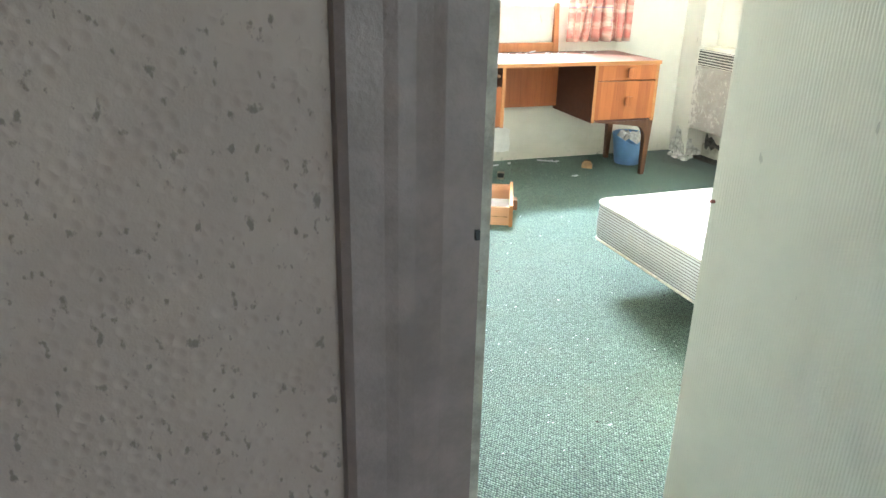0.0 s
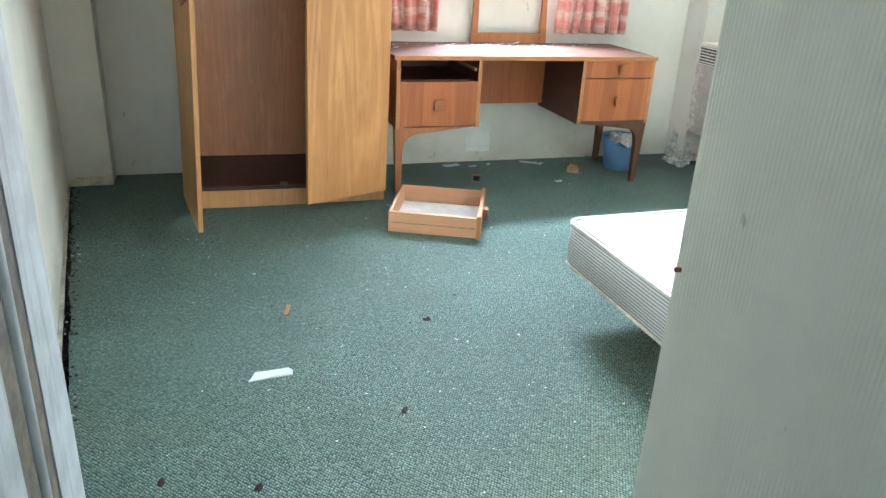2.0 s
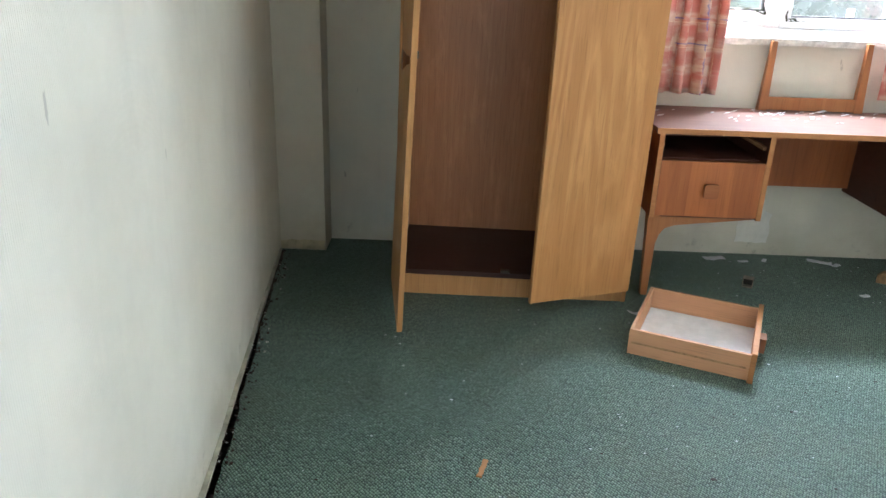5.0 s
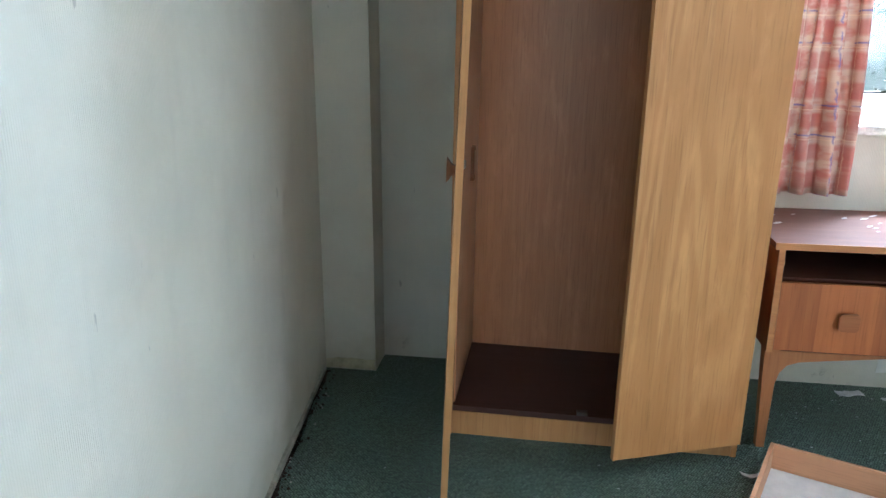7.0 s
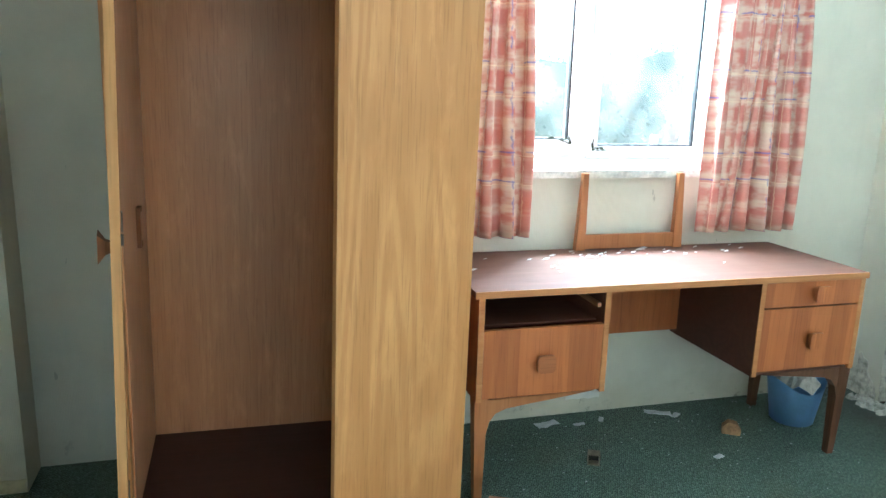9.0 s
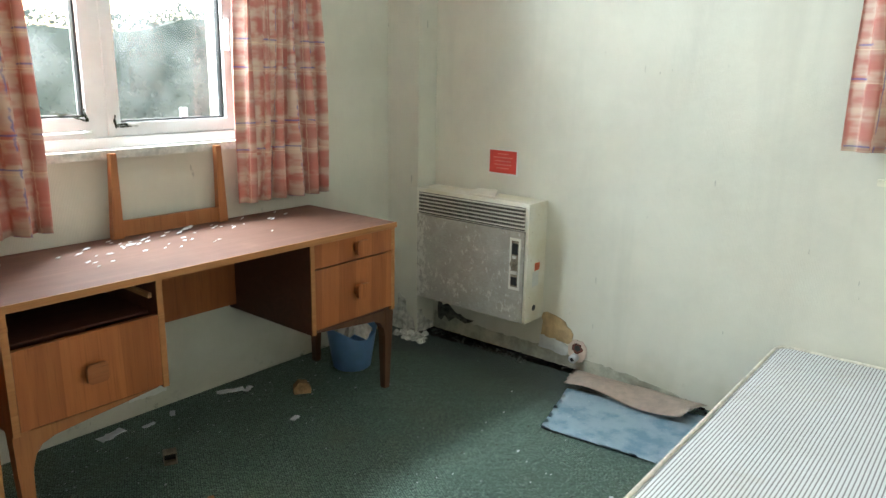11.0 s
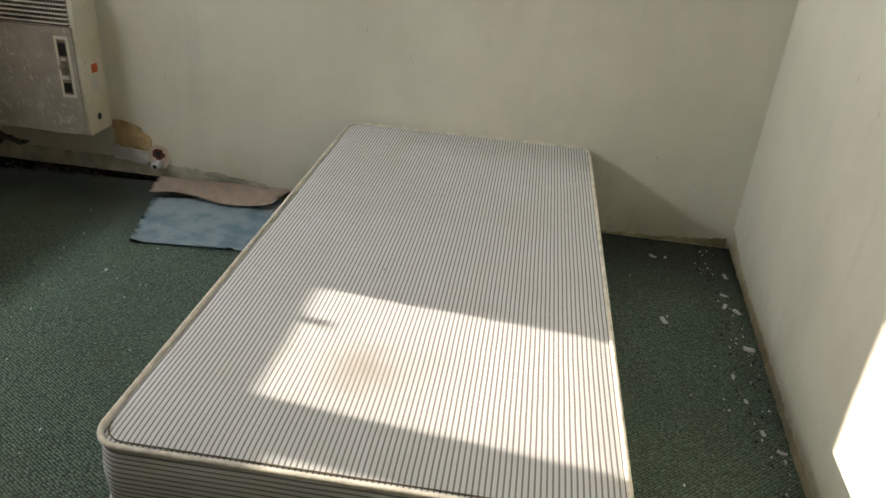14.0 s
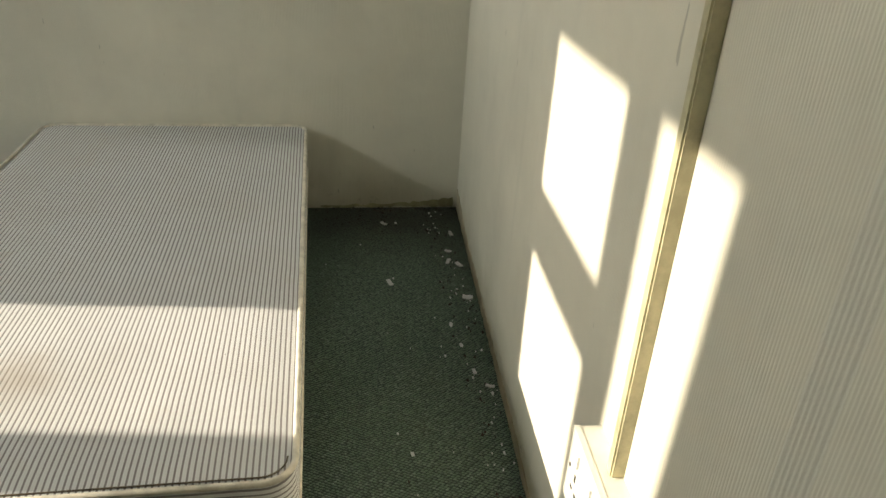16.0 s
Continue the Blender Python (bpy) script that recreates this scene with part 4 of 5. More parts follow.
# ---- bed base ----
def bed_base():
    b = thing("bed_base", pose(1.944, 1.780, 0, 0, 0, 0.9), "single divan bed base in striped cream ticking, without mattress", "bed")
    L, W, z0, z1 = 1.847, 0.934, 0.188, 0.347
    ring = rounded(0, L, 0, W, 0.055, 6)
    bm = bmesh.new()
    uv = bm.loops.layers.uv.new("UVMap")
    n = len(ring)
    levels = [(z0, 0.010), (z0 + 0.012, 0.0), ((z0 + z1) / 2, -0.004), (z1 - 0.012, 0.0), (z1, 0.006)]
    rows = []
    for z, inset in levels:
        cx, cy = L / 2, W / 2
        rows.append([bm.verts.new((x + (cx - x) / L * 2 * inset, y + (cy - y) / W * 2 * inset, z)) for x, y in ring])
    for r in range(len(rows) - 1):
        for i in range(n):
            f = bm.faces.new((rows[r][i], rows[r][(i + 1) % n], rows[r + 1][(i + 1) % n], rows[r + 1][i]))
            f.smooth = True
            for lp in f.loops:
                lp[uv].uv = (lp.vert.co.z * 0.95, lp.vert.co.x)
    bm.faces.new(rows[0][::-1])
    part("side_border", bm, TICKING, b, "striped ticking border")
    # top panel, softly crowned
    bm = bmesh.new()
    uv = bm.loops.layers.uv.new("UVMap")
    nx, ny = 48, 28
    grid = []
    for j in range(ny + 1):
        row = []
        for i in range(nx + 1):
            u, v = i / nx, j / ny
            x, y = 0.004 + (L - 0.008) * u, 0.004 + (W - 0.008) * v
            # pull the corners in round the radius
            for cx, cy in ((0.055, 0.055), (L - 0.055, 0.055), (0.055, W - 0.055), (L - 0.055, W - 0.055)):
                if (x - cx) * (1 if cx > 1 else -1) > 0 and (y - cy) * (1 if cy > 0.5 else -1) > 0:
                    d = math.hypot(x - cx, y - cy)
                    if d > 0.051:
                        x, y = cx + (x - cx) * 0.051 / d, cy + (y - cy) * 0.051 / d
            e = min(u, 1 - u) * L, min(v, 1 - v) * W
            z = z1 + 0.006 * min(1, min(e) / 0.05) + 0.0025 * noise.noise((x * 4, y * 4, 0))
            row.append(bm.verts.new((x, y, z)))
        grid.append(row)
    for j in range(ny):
        for i in range(nx):
            f = bm.faces.new((grid[j][i], grid[j][i + 1], grid[j + 1][i + 1], grid[j + 1][i]))
            f.smooth = True
            for lp in f.loops:
                lp[uv].uv = (lp.vert.co.y, lp.vert.co.x)
    part("top_panel", bm, TICKING, b, "striped ticking top with a brown stain")
    pipe = part("piping", tube([(x, y, z1 + 0.002) for x, y in ring], 0.006, 8, True), PIPING, b, "raised cream piping", smooth=True)
    foot = [p for p in rounded(0.013, L - 0.013, 0.013, W - 0.013, 0.045, 6) if p[0] < 0.06]
    part("seam", tube([(x, y, z1 + 0.0035) for x, y in foot], 0.0015, 6), GROOVE, b, "dark stitched seam along the foot end", smooth=True)
    part("piping", tube([(x, y, z0 + 0.006) for x, y in ring], 0.005, 8, True), PIPING, b, "raised cream piping", smooth=True)
    for x in (0.30, L - 0.30):
        for y in (0.22, W - 0.22):
            bm = bmesh.new()
            leg(bm, x, y, 0.05, 0.04, z0 + 0.002)
            part("leg", bm, BLACK, b, "short dark leg", bevel=0.003)
    return b


bed_base()


# ---- heater ----
def heater():
    # local x runs along the wall, local -y faces the room
    h = thing("gas_wall_heater", pose(3.80, 4.432, 0.212, 0, 0, -90), "scuffed cream metal wall heater with grille and side labels", "heater")
    L, D, T = 0.652, 0.160, 0.548
    part("casing", box(0, L, -D + 0.012, 0.0, 0, T), HEATER_CASE, h, bevel=0.012)
    part("front_panel", box(0.014, L - 0.014, -D, -D + 0.02, 0.004, T - 0.125), HEATER_FACE, h, "rubbed grey-white front panel", bevel=0.004)
    part("grille_recess", box(0.020, L - 0.020, -D + 0.006, -D + 0.014, T - 0.120, T - 0.018), GRILLE_GREY, h, "dusty grey grille recess")
    for i in range(6):
        z = T - 0.112 + i * 0.0172
        part("grille_bar", box(0.018, L - 0.018, -D - 0.002, -D + 0.010, z, z + 0.0055), CREAM_METAL, h, bevel=0.0015)
    for i in range(52):
        x = 0.026 + (L - 0.055) * i / 51
        part("grille_fin", box(x, x + 0.0025, -D + 0.001, -D + 0.007, T - 0.118, T - 0.02), DARK_METAL, h)
    p = part("control_plate", box(L - 0.086, L - 0.028, -D - 0.003, -D + 0.002, 0.155, 0.392), CREAM_METAL, h, "white control surround", bevel=0.003)
    part("control_slot", box(L - 0.075, L - 0.039, -D - 0.0042, -D - 0.002, 0.168, 0.380), OLD_TIN, p, "tarnished control slot")
    part("control_window", box(L - 0.072, L - 0.042, -D - 0.006, -D - 0.004, 0.318, 0.368), BLACK, p, "dark thermostat window")
    part("control_window", box(L - 0.072, L - 0.042, -D - 0.006, -D - 0.004, 0.176, 0.214), BLACK, p, "dark lower window")
    part("control_knob", tube([(L - 0.057, -D - 0.004, 0.276), (L - 0.057, -D - 0.020, 0.276)], 0.015, 16), OLD_TIN, p, "round tarnished control knob", smooth=False)
    part("control_tab", box(L - 0.072, L - 0.042, -D - 0.010, -D - 0.004, 0.228, 0.242), CREAM_METAL, p)
    part("control_tab", box(L - 0.066, L - 0.048, -D - 0.009, -D - 0.004, 0.299, 0.311), CREAM_METAL, p)
    part("warning_sticker", box(L - 0.0005, L + 0.001, -0.085, -0.045, 0.238, 0.272), ORANGE_CARD, h, "orange warning sticker")
    part("paper_label", box(L - 0.0005, L + 0.001, -0.100, -0.050, 0.165, 0.232), WHITE_CARD, h, "white printed label")
    part("side_hole", tube([(L + 0.001, -0.078, 0.062), (L - 0.003, -0.078, 0.062)], 0.014, 16), BLACK, h, "black hole in the side")
    bm = bmesh.new()
    solid(bm, [(0.27, -0.11, T + 0.004), (0.43, -0.10, T + 0.003), (0.40, -0.03, T + 0.022), (0.29, -0.035, T + 0.018)], [(0.27, -0.11, T - 0.001), (0.43, -0.10, T - 0.001), (0.40, -0.03, T - 0.001), (0.29, -0.035, T - 0.001)])
    part("bent_flap", bm, CREAM_METAL, h, "bent metal flap on top")
    return h


heater()


def notice():
    n = thing("wall_notice", pose(3.798, 4.105, 0.855, 0, 0, -90), "small red printed notice with torn white edges on the wall", "sign")
    part("backing", box(-0.006, 0.158, -0.0012, 0.001, -0.006, 0.112), WHITE_CARD, n, "white paper edge")
    part("card", box(0, 0.150, -0.0025, -0.0012, 0.002, 0.106), RED_CARD, n, "red card")
    for i, (a, b) in enumerate(((0.045, 0.105), (0.022, 0.128), (0.030, 0.120), (0.026, 0.124), (0.040, 0.110))):
        z = 0.088 - i * 0.0165
        part("print_line", box(a, b, -0.0031, -0.0024, z, z + 0.005), PALE_PINK, n, "faded line of print")


notice()


# ---- fixtures on the south wall ----
def on_south(x):
    """A pose on the south wall's face at x, with local +x to the west and -y out of the wall."""
    y = 1.332 + (x - 1.352) * (1.20 - 1.332) / 2.448
    return pose(x, y, 0, 0, 0, 180 - math.degrees(math.atan2(0.132, 2.448)))


def socket():
    s = thing("double_socket", on_south(1.868) @ pose(0, 0, 0.368), "cream surface-mounted double power socket", "socket")
    part("back_box", box(0, 0.150, -0.034, 0.0, 0, 0.135), SOCKET, s, bevel=0.004)
    f = part("face_plate", box(-0.001, 0.151, -0.044, -0.0345, -0.001, 0.136), SOCKET, s, "cream face plate", bevel=0.004)
    for x in (0.042, 0.108):
        part("switch", box(x - 0.007, x + 0.007, -0.048, -0.043, 0.092, 0.116), WHITE_PVC, f, "white rocker switch", bevel=0.002)
        for dx, dz, w, hgt in ((0, 0.066, 0.003, 0.007), (-0.011, 0.040, 0.005, 0.003), (0.011, 0.040, 0.005, 0.003)):
            part("pin_hole", box(x + dx - w, x + dx + w, -0.0446, -0.0436, dz - hgt, dz + hgt), BLACK, f, "dark pin hole")
    for x in (0.012, 0.138):
        part("screw", tube([(x, -0.0435, 0.068), (x, -0.0452, 0.068)], 0.0035, 8), DARK_METAL, f, "rusty screw")


socket()


def trunking():
    t = thing("cable_trunking", on_south(1.777) @ pose(0, 0, 0.505), "dirty cream cable trunking running up from the socket", "trunking")
    part("channel", box(0, 0.020, -0.018, 0.0, 0, H - 0.505), CONDUIT, t, bevel=0.003)
    part("cover", box(0.003, 0.017, -0.0205, -0.018, 0, H - 0.505), CONDUIT, t, bevel=0.001)


trunking()


# ---- damp damage at the foot of the east wall ----
def ragged_patch(name, m, outline, material, label, category, depth=0.004, seed=0):
    """A thin ragged layer lying on a wall, outline in local x and z."""
    rng = random.Random(seed)
    pts = []
    for i, (a, b) in enumerate(outline):
        c, d = outline[(i + 1) % len(outline)]
        steps = max(1, int(math.hypot(c - a, d - b) / 0.02))
        for s in range(steps):
            f = s / steps
            pts.append((a + (c - a) * f + rng.uniform(-0.005, 0.005), b + (d - b) * f + rng.uniform(-0.005, 0.005)))
    ob = part(name, slab_xz(pts, -depth, 0.0), material)
    ob.matrix_world = m
    return tagged(ob, label, category)


def on_east(y):
    return pose(3.799, y, 0, 0, 0, -90)


ragged_patch("bare_plaster", on_east(4.43), [(0.0, 0.005), (1.42, 0.005), (1.30, 0.028), (1.05, 0.055), (0.88, 0.062), (0.66, 0.075), (0.40, 0.070), (0.18, 0.085), (0.0, 0.10)], PLASTER_DAMP, "bare grey plaster strip where paper has come away", "plaster", 0.003, 1)
ragged_patch("mouldy_patch", on_east(4.43), [(0.02, 0.085), (0.045, 0.05), (0.07, 0.085), (0.10, 0.06), (0.14, 0.085), (0.21, 0.075), (0.26, 0.092), (0.19, 0.105), (0.13, 0.115), (0.085, 0.15), (0.055, 0.13), (0.03, 0.18)], MOULD, "black mould on wall under the heater", "mould", 0.0045, 2)
ragged_patch("bare_board", on_east(3.775), [(0.0, 0.125), (0.10, 0.115), (0.16, 0.12), (0.165, 0.17), (0.12, 0.215), (0.05, 0.235), (0.0, 0.24)], BARE_WOOD, "bare brown board where paper is torn away", "board", 0.0045, 3)
ragged_patch("torn_paper", on_east(3.785), [(0.0, 0.070), (0.15, 0.055), (0.16, 0.10), (0.10, 0.122), (0.0, 0.128)], PAPER, "torn white wallpaper scrap", "paper", 0.006, 4)
ragged_patch("paper_patch", pose(2.235, 4.6395, 0), [(0.0, 0.06), (0.16, 0.065), (0.155, 0.205), (0.09, 0.245), (0.04, 0.235), (0.0, 0.25)], WHITE_CARD, "patch of printed paper stuck on the wall under the desk", "paper", 0.003, 5)
for m, w, lbl in ((pose(0.025, 4.4735, 0), 0.222, "pale bare foot of the boxed chase"),):
    ragged_patch("plaster_strip", m, [(0.0, 0.004), (w, 0.004), (w, 0.05), (0.0, 0.045)], CONDUIT, lbl, "plaster", 0.003, 6)


ragged_patch("damp_strip", on_south(3.78), [(0.0, 0.004), (1.95, 0.004), (1.95, 0.022), (1.60, 0.030), (1.35, 0.040), (1.05, 0.034), (0.75, 0.045), (0.42, 0.040), (0.20, 0.055), (0.06, 0.080), (0.0, 0.085)], DAMP, "brown damp-stained paper edge along the wall foot", "damp patch", 0.003, 16)
ragged_patch("damp_strip", on_east(1.76), [(0.0, 0.004), (0.545, 0.004), (0.545, 0.045), (0.42, 0.028), (0.28, 0.020), (0.12, 0.016), (0.0, 0.012)], DAMP_GREEN, "green-brown damp line along the wall foot", "damp patch", 0.003, 17)


def east_gap():
    rng = random.Random(15)
    bm = bmesh.new()
    k = 60
    lo, hi = [], []
    for i in range(k + 1):
        f = i / k
        y = 4.44 - 1.45 * f
        w = 0.10 * (1 - f) ** 1.3 + 0.018 + rng.uniform(-0.006, 0.006)
        lo.append(bm.verts.new((3.805, y, 0.0035)))
        hi.append(bm.verts.new((3.80 - w, y, 0.0035)))
    for i in range(k):
        bm.faces.new((lo[i], lo[i + 1], hi[i + 1], hi[i]))
    bmesh.ops.solidify(bm, geom=bm.faces[:], thickness=0.003)
    tagged(part("floor_gap", bm, BARE_FLOOR), "blackened bare floor along the foot of the damp wall", "floor", kind="structure")


east_gap()


def pipe_stub():
    p = thing("pipe_stub", pose(3.80, 3.580, 0.098, 0, 0, -90), "capped rusty pipe end in broken plaster", "pipe")
    rim = bmesh.new()
    rng = random.Random(3)
    outer = [(0.047 * math.cos(a) * rng.uniform(0.85, 1.15), 0.05 * math.sin(a) * rng.uniform(0.85, 1.15)) for a in [2 * math.pi * i / 18 for i in range(18)]]
    slab_xz(outer, -0.010, -0.001, rim)
    part("plaster_rim", rim, BACKING, p, "broken pinkish plaster round the pipe")
    inner = [(0.026 * math.cos(a) * rng.uniform(0.7, 1.2), 0.012 + 0.026 * math.sin(a) * rng.uniform(0.7, 1.2)) for a in [2 * math.pi * i / 14 for i in range(14)]]
    part("broken_hole", slab_xz(inner, -0.013, -0.008), RUST, p, "dark rusty hole")
    core = [(a * 0.55 + 0.002, 0.006 + b * 0.55) for a, b in inner]
    part("hole_core", slab_xz(core, -0.0145, -0.0125), BLACK, p, "black depth of the hole")
    part("pipe_end", tube([(-0.008, -0.004, -0.032), (-0.008, -0.040, -0.036)], 0.019, 14), PAINT_FLAKE, p, "white capped pipe end", smooth=True)
    part("pipe_bore", tube([(-0.008, -0.0395, -0.036), (-0.008, -0.0412, -0.036)], 0.009, 12), BLACK, p)


pipe_stub()


def rubble(name, centre, spread, count, size, seed, material, label):
    rng = random.Random(seed)
    bm = bmesh.new()
    for _ in range(count):
        x, y = centre[0] + rng.uniform(-1, 1) * spread[0], centre[1] + rng.uniform(-1, 1) * spread[1]
        s = size * rng.uniform(0.3, 1.0)
        a = rng.uniform(0, 6.28)
        lo = [(x + s * rng.uniform(0.7, 1.2) * math.cos(a + k * 1.257), y + s * rng.uniform(0.7, 1.2) * math.sin(a + k * 1.257), 0) for k in range(5)]
        hi = [(x + (p[0] - x) * 0.5, y + (p[1] - y) * 0.5, s * rng.uniform(0.4, 1.1)) for p in lo]
        solid(bm, hi, lo)
    ob = part(name, bm, material)
    return tagged(ob, label, "rubble", kind="stuff")


rubble("plaster_rubble", (3.63, 4.42), (0.06, 0.10), 46, 0.026, 11, PLASTER, "crumbled plaster heaped at the foot of the corner chase")
rubble("dark_dirt", (3.75, 4.10), (0.045, 0.30), 120, 0.012, 12, MOULD, "black dirt along the wall under the heater")
rubble("dark_dirt", (3.775, 3.30), (0.02, 0.50), 110, 0.009, 13, MOULD, "black dirt along the foot of the wall")
rubble("dark_dirt", (3.775, 1.50), (0.018, 0.28), 70, 0.008, 14, MOULD, "dark dirt along the foot of the wall")


# broken plaster on the corner chase
ragged_patch("broken_plaster", pose(3.667, 4.62, 0, 0, 0, -90), [(0.0, 0.005), (0.175, 0.005), (0.16, 0.07), (0.12, 0.11), (0.10, 0.17), (0.06, 0.20), (0.05, 0.12), (0.0, 0.08)], PLASTER, "broken plaster at the foot of the chase", "plaster", 0.006, 8)
ragged_patch("broken_plaster", pose(3.672, 4.4395, 0), [(0.0, 0.005), (0.12, 0.005), (0.12, 0.04), (0.06, 0.06), (0.03, 0.12), (0.0, 0.13)], PLASTER, "broken plaster at the foot of the chase", "plaster", 0.006, 9)


# gap along the west wall where the skirting is gone
def west_gap():
    a, b = Vector((0.045, 4.44)), Vector((0.345, 1.80))
    d = (b - a).normalized()
    n = Vector((-d.y, d.x))
    bm = bmesh.new()
    rng = random.Random(5)
    k = 60
    lo, hi = [], []
    for i in range(k + 1):
        f = i / k
        p = a + (b - a) * f
        w = 0.010 + 0.020 * f + 0.004 * math.sin(f * 37) + rng.uniform(-0.003, 0.004)
        lo.append(bm.verts.new((p.x - n.x * 0.01, p.y, 0.004)))
        hi.append(bm.verts.new((p.x + n.x * w, p.y + n.y * w, 0.004)))
    for i in range(k):
        bm.faces.new((lo[i], lo[i + 1], hi[i + 1], hi[i]))
    bmesh.ops.solidify(bm, geom=bm.faces[:], thickness=0.003)
    tagged(part("floor_gap", bm, BARE_FLOOR), "dark bare floor strip between carpet and wall", "floor", kind="structure")
    bm = bmesh.new()
    for i in range(k):
        f, g = i / k, (i + 1) / k
        p, q = a + (b - a) * f, a + (b - a) * g
        h0 = 0.018 + 0.009 * math.sin(f * 9) + 0.004 * math.sin(f * 31)
        t = 0.004
        ring = [(p.x - n.x * 0.01, p.y), (q.x - n.x * 0.01, q.y), (q.x + n.x * t, q.y + n.y * t), (p.x + n.x * t, p.y + n.y * t)]
        prism(ring, 0.0, h0, bm)
    tagged(part("paper_edge", bm, PLASTER_DAMP), "yellowed plaster edge below the torn wallpaper", "trim", kind="structure")


west_gap()


def west_rubble():
    """Rot, grit and carpet fray gathered in the gap along the west wall."""
    rng = random.Random(19)
    for name, count, size, reach, mat, label in (("dark_dirt", 170, 0.008, 0.045, DARK_CRUMB, "dark grit in the gap along the wall"), ("carpet_fray", 60, 0.006, 0.055, PLASTER, "pale frayed crumbs along the carpet edge")):
        bm = bmesh.new()
        for _ in range(count):
            f = rng.random()
            x, y = 0.045 + 0.300 * f + 0.004 + reach * rng.random() ** 1.5, 4.44 - 2.64 * f
            c = size * rng.uniform(0.35, 1.0)
            a = rng.uniform(0, 6.28)
            lo = [(x + c * math.cos(a + k * 1.257) * rng.uniform(0.7, 1.2), y + c * math.sin(a + k * 1.257) * rng.uniform(0.7, 1.2), 0.002) for k in range(5)]
            solid(bm, [(x + (p[0] - x) * 0.5, y + (p[1] - y) * 0.5, 0.003 + c * 0.6) for p in lo], lo)
        tagged(part(name, bm, mat), label, "rubble", kind="stuff")


west_rubble()


# ---- loose things on the floor ----
def carpet_offcut():
    c = thing("carpet_offcut", pose(3.27, 3.105, 0), "blue dimpled underlay offcut with one edge folded over", "underlay")

    def sheet(corners, bulge, seed, name, mat, z, label):
        a, b, cc, d = [Vector(p) for p in corners]
        n = 18
        bm = bmesh.new()
        g = []
        for j in range(n + 1):
            row = []
            for i in range(n + 1):
                u, v = i / n, j / n
                p = (a * (1 - u) + b * u) * (1 - v) + (d * (1 - u) + cc * u) * v
                h = z + bulge(u, v) + 0.003 * noise.noise((p.x * 14, p.y * 14, seed))
                row.append(bm.verts.new((p.x + 0.006 * noise.noise((v * 9, u * 9, seed)), p.y + 0.006 * noise.noise((u * 9, v * 9, seed + 4)), max(h, 0.003))))
            g.append(row)
        for j in range(n):
            for i in range(n):
                bm.faces.new((g[j][i], g[j][i + 1], g[j + 1][i + 1], g[j + 1][i])).smooth = True
        bmesh.ops.solidify(bm, geom=bm.faces[:], thickness=0.004)
        part(name, bm, mat, c, label)

    sheet([(0.31, 0.40), (-0.06, 0.30), (-0.01, -0.25), (0.42, -0.20)], lambda u, v: 0.006 + 0.02 * max(0, 1 - u * 3) * v, 1, "underlay_sheet", BLUE_OFFCUT, 0.004, "blue dimpled face")
    sheet([(0.455, 0.445), (0.285, 0.400), (0.29, -0.10), (0.485, -0.14)], lambda u, v: 0.028 + 0.014 * math.sin(v * 7) * u + 0.012 * math.sin(u * 3), 2, "folded_edge", BACKING, 0.012, "pale pink-beige folded backing")


carpet_offcut()


def bin_bucket():
    b = thing("waste_bin", pose(3.160, 4.385, 0, 0, 0, 20), "crushed blue plastic waste bin with a pale liner", "bin")
    bm = bmesh.new()
    n = 28
    rings = []
    for k, (z, r) in enumerate(((0, 0.080), (0.006, 0.086), (0.10, 0.100), (0.19, 0.113), (0.205, 0.116))):
        ring = []
        for i in range(n):
            a = 2 * math.pi * i / n
            dent = 1 - 0.20 * (z / 0.2) ** 2 * max(0, math.cos(a + 2.4)) ** 3
            drop = 0.055 * (z / 0.2) ** 2 * max(0, math.cos(a + 2.1)) ** 2
            ring.append(bm.verts.new((r * dent * math.cos(a), r * dent * math.sin(a), z - drop)))
        rings.append(ring)
    for k in range(len(rings) - 1):
        for i in range(n):
            bm.faces.new((rings[k][i], rings[k][(i + 1) % n], rings[k + 1][(i + 1) % n], rings[k + 1][i])).smooth = True
    bm.faces.new(rings[0][::-1])
    bmesh.ops.solidify(bm, geom=bm.faces[:], thickness=0.003)
    part("bucket", bm, BLUE_PLASTIC, b)
    bm = bmesh.new()
    lo = [bm.verts.new((0.095 * math.cos(2 * math.pi * i / 20) * (1 + 0.1 * math.sin(i * 2.3)), 0.095 * math.sin(2 * math.pi * i / 20), 0.165 + 0.02 * math.sin(i * 1.7))) for i in range(20)]
    hi = [bm.verts.new((0.06 * math.cos(2 * math.pi * i / 20), 0.06 * math.sin(2 * math.pi * i / 20), 0.205 + 0.018 * math.sin(i * 2.9))) for i in range(20)]
    top = bm.verts.new((0.01, 0.0, 0.195))
    for i in range(20):
        bm.faces.new((lo[i], lo[(i + 1) % 20], hi[(i + 1) % 20], hi[i]))
        bm.faces.new((hi[i], hi[(i + 1) % 20], top))
    part("liner", bm, BIN_LINER, b, "crumpled pale paper liner")


bin_bucket()


def hollow_block():
    b = thing("metal_box_offcut", pose(2.163, 4.232, 0, 0, 0, -25), "small open metal box lying on the carpet", "metal box")
    for a in (box(-0.022, -0.019, -0.02, 0.02, 0, 0.042), box(0.019, 0.022, -0.02, 0.02, 0, 0.042), box(-0.019, 0.019, -0.02, 0.02, 0, 0.003), box(-0.019, 0.019, -0.02, 0.02, 0.039, 0.042)):
        part("side", a, OLD_TIN, b)
    part("inside", box(-0.019, 0.019, 0.014, 0.018, 0.003, 0.039), BLACK, b, "black inside")


hollow_block()


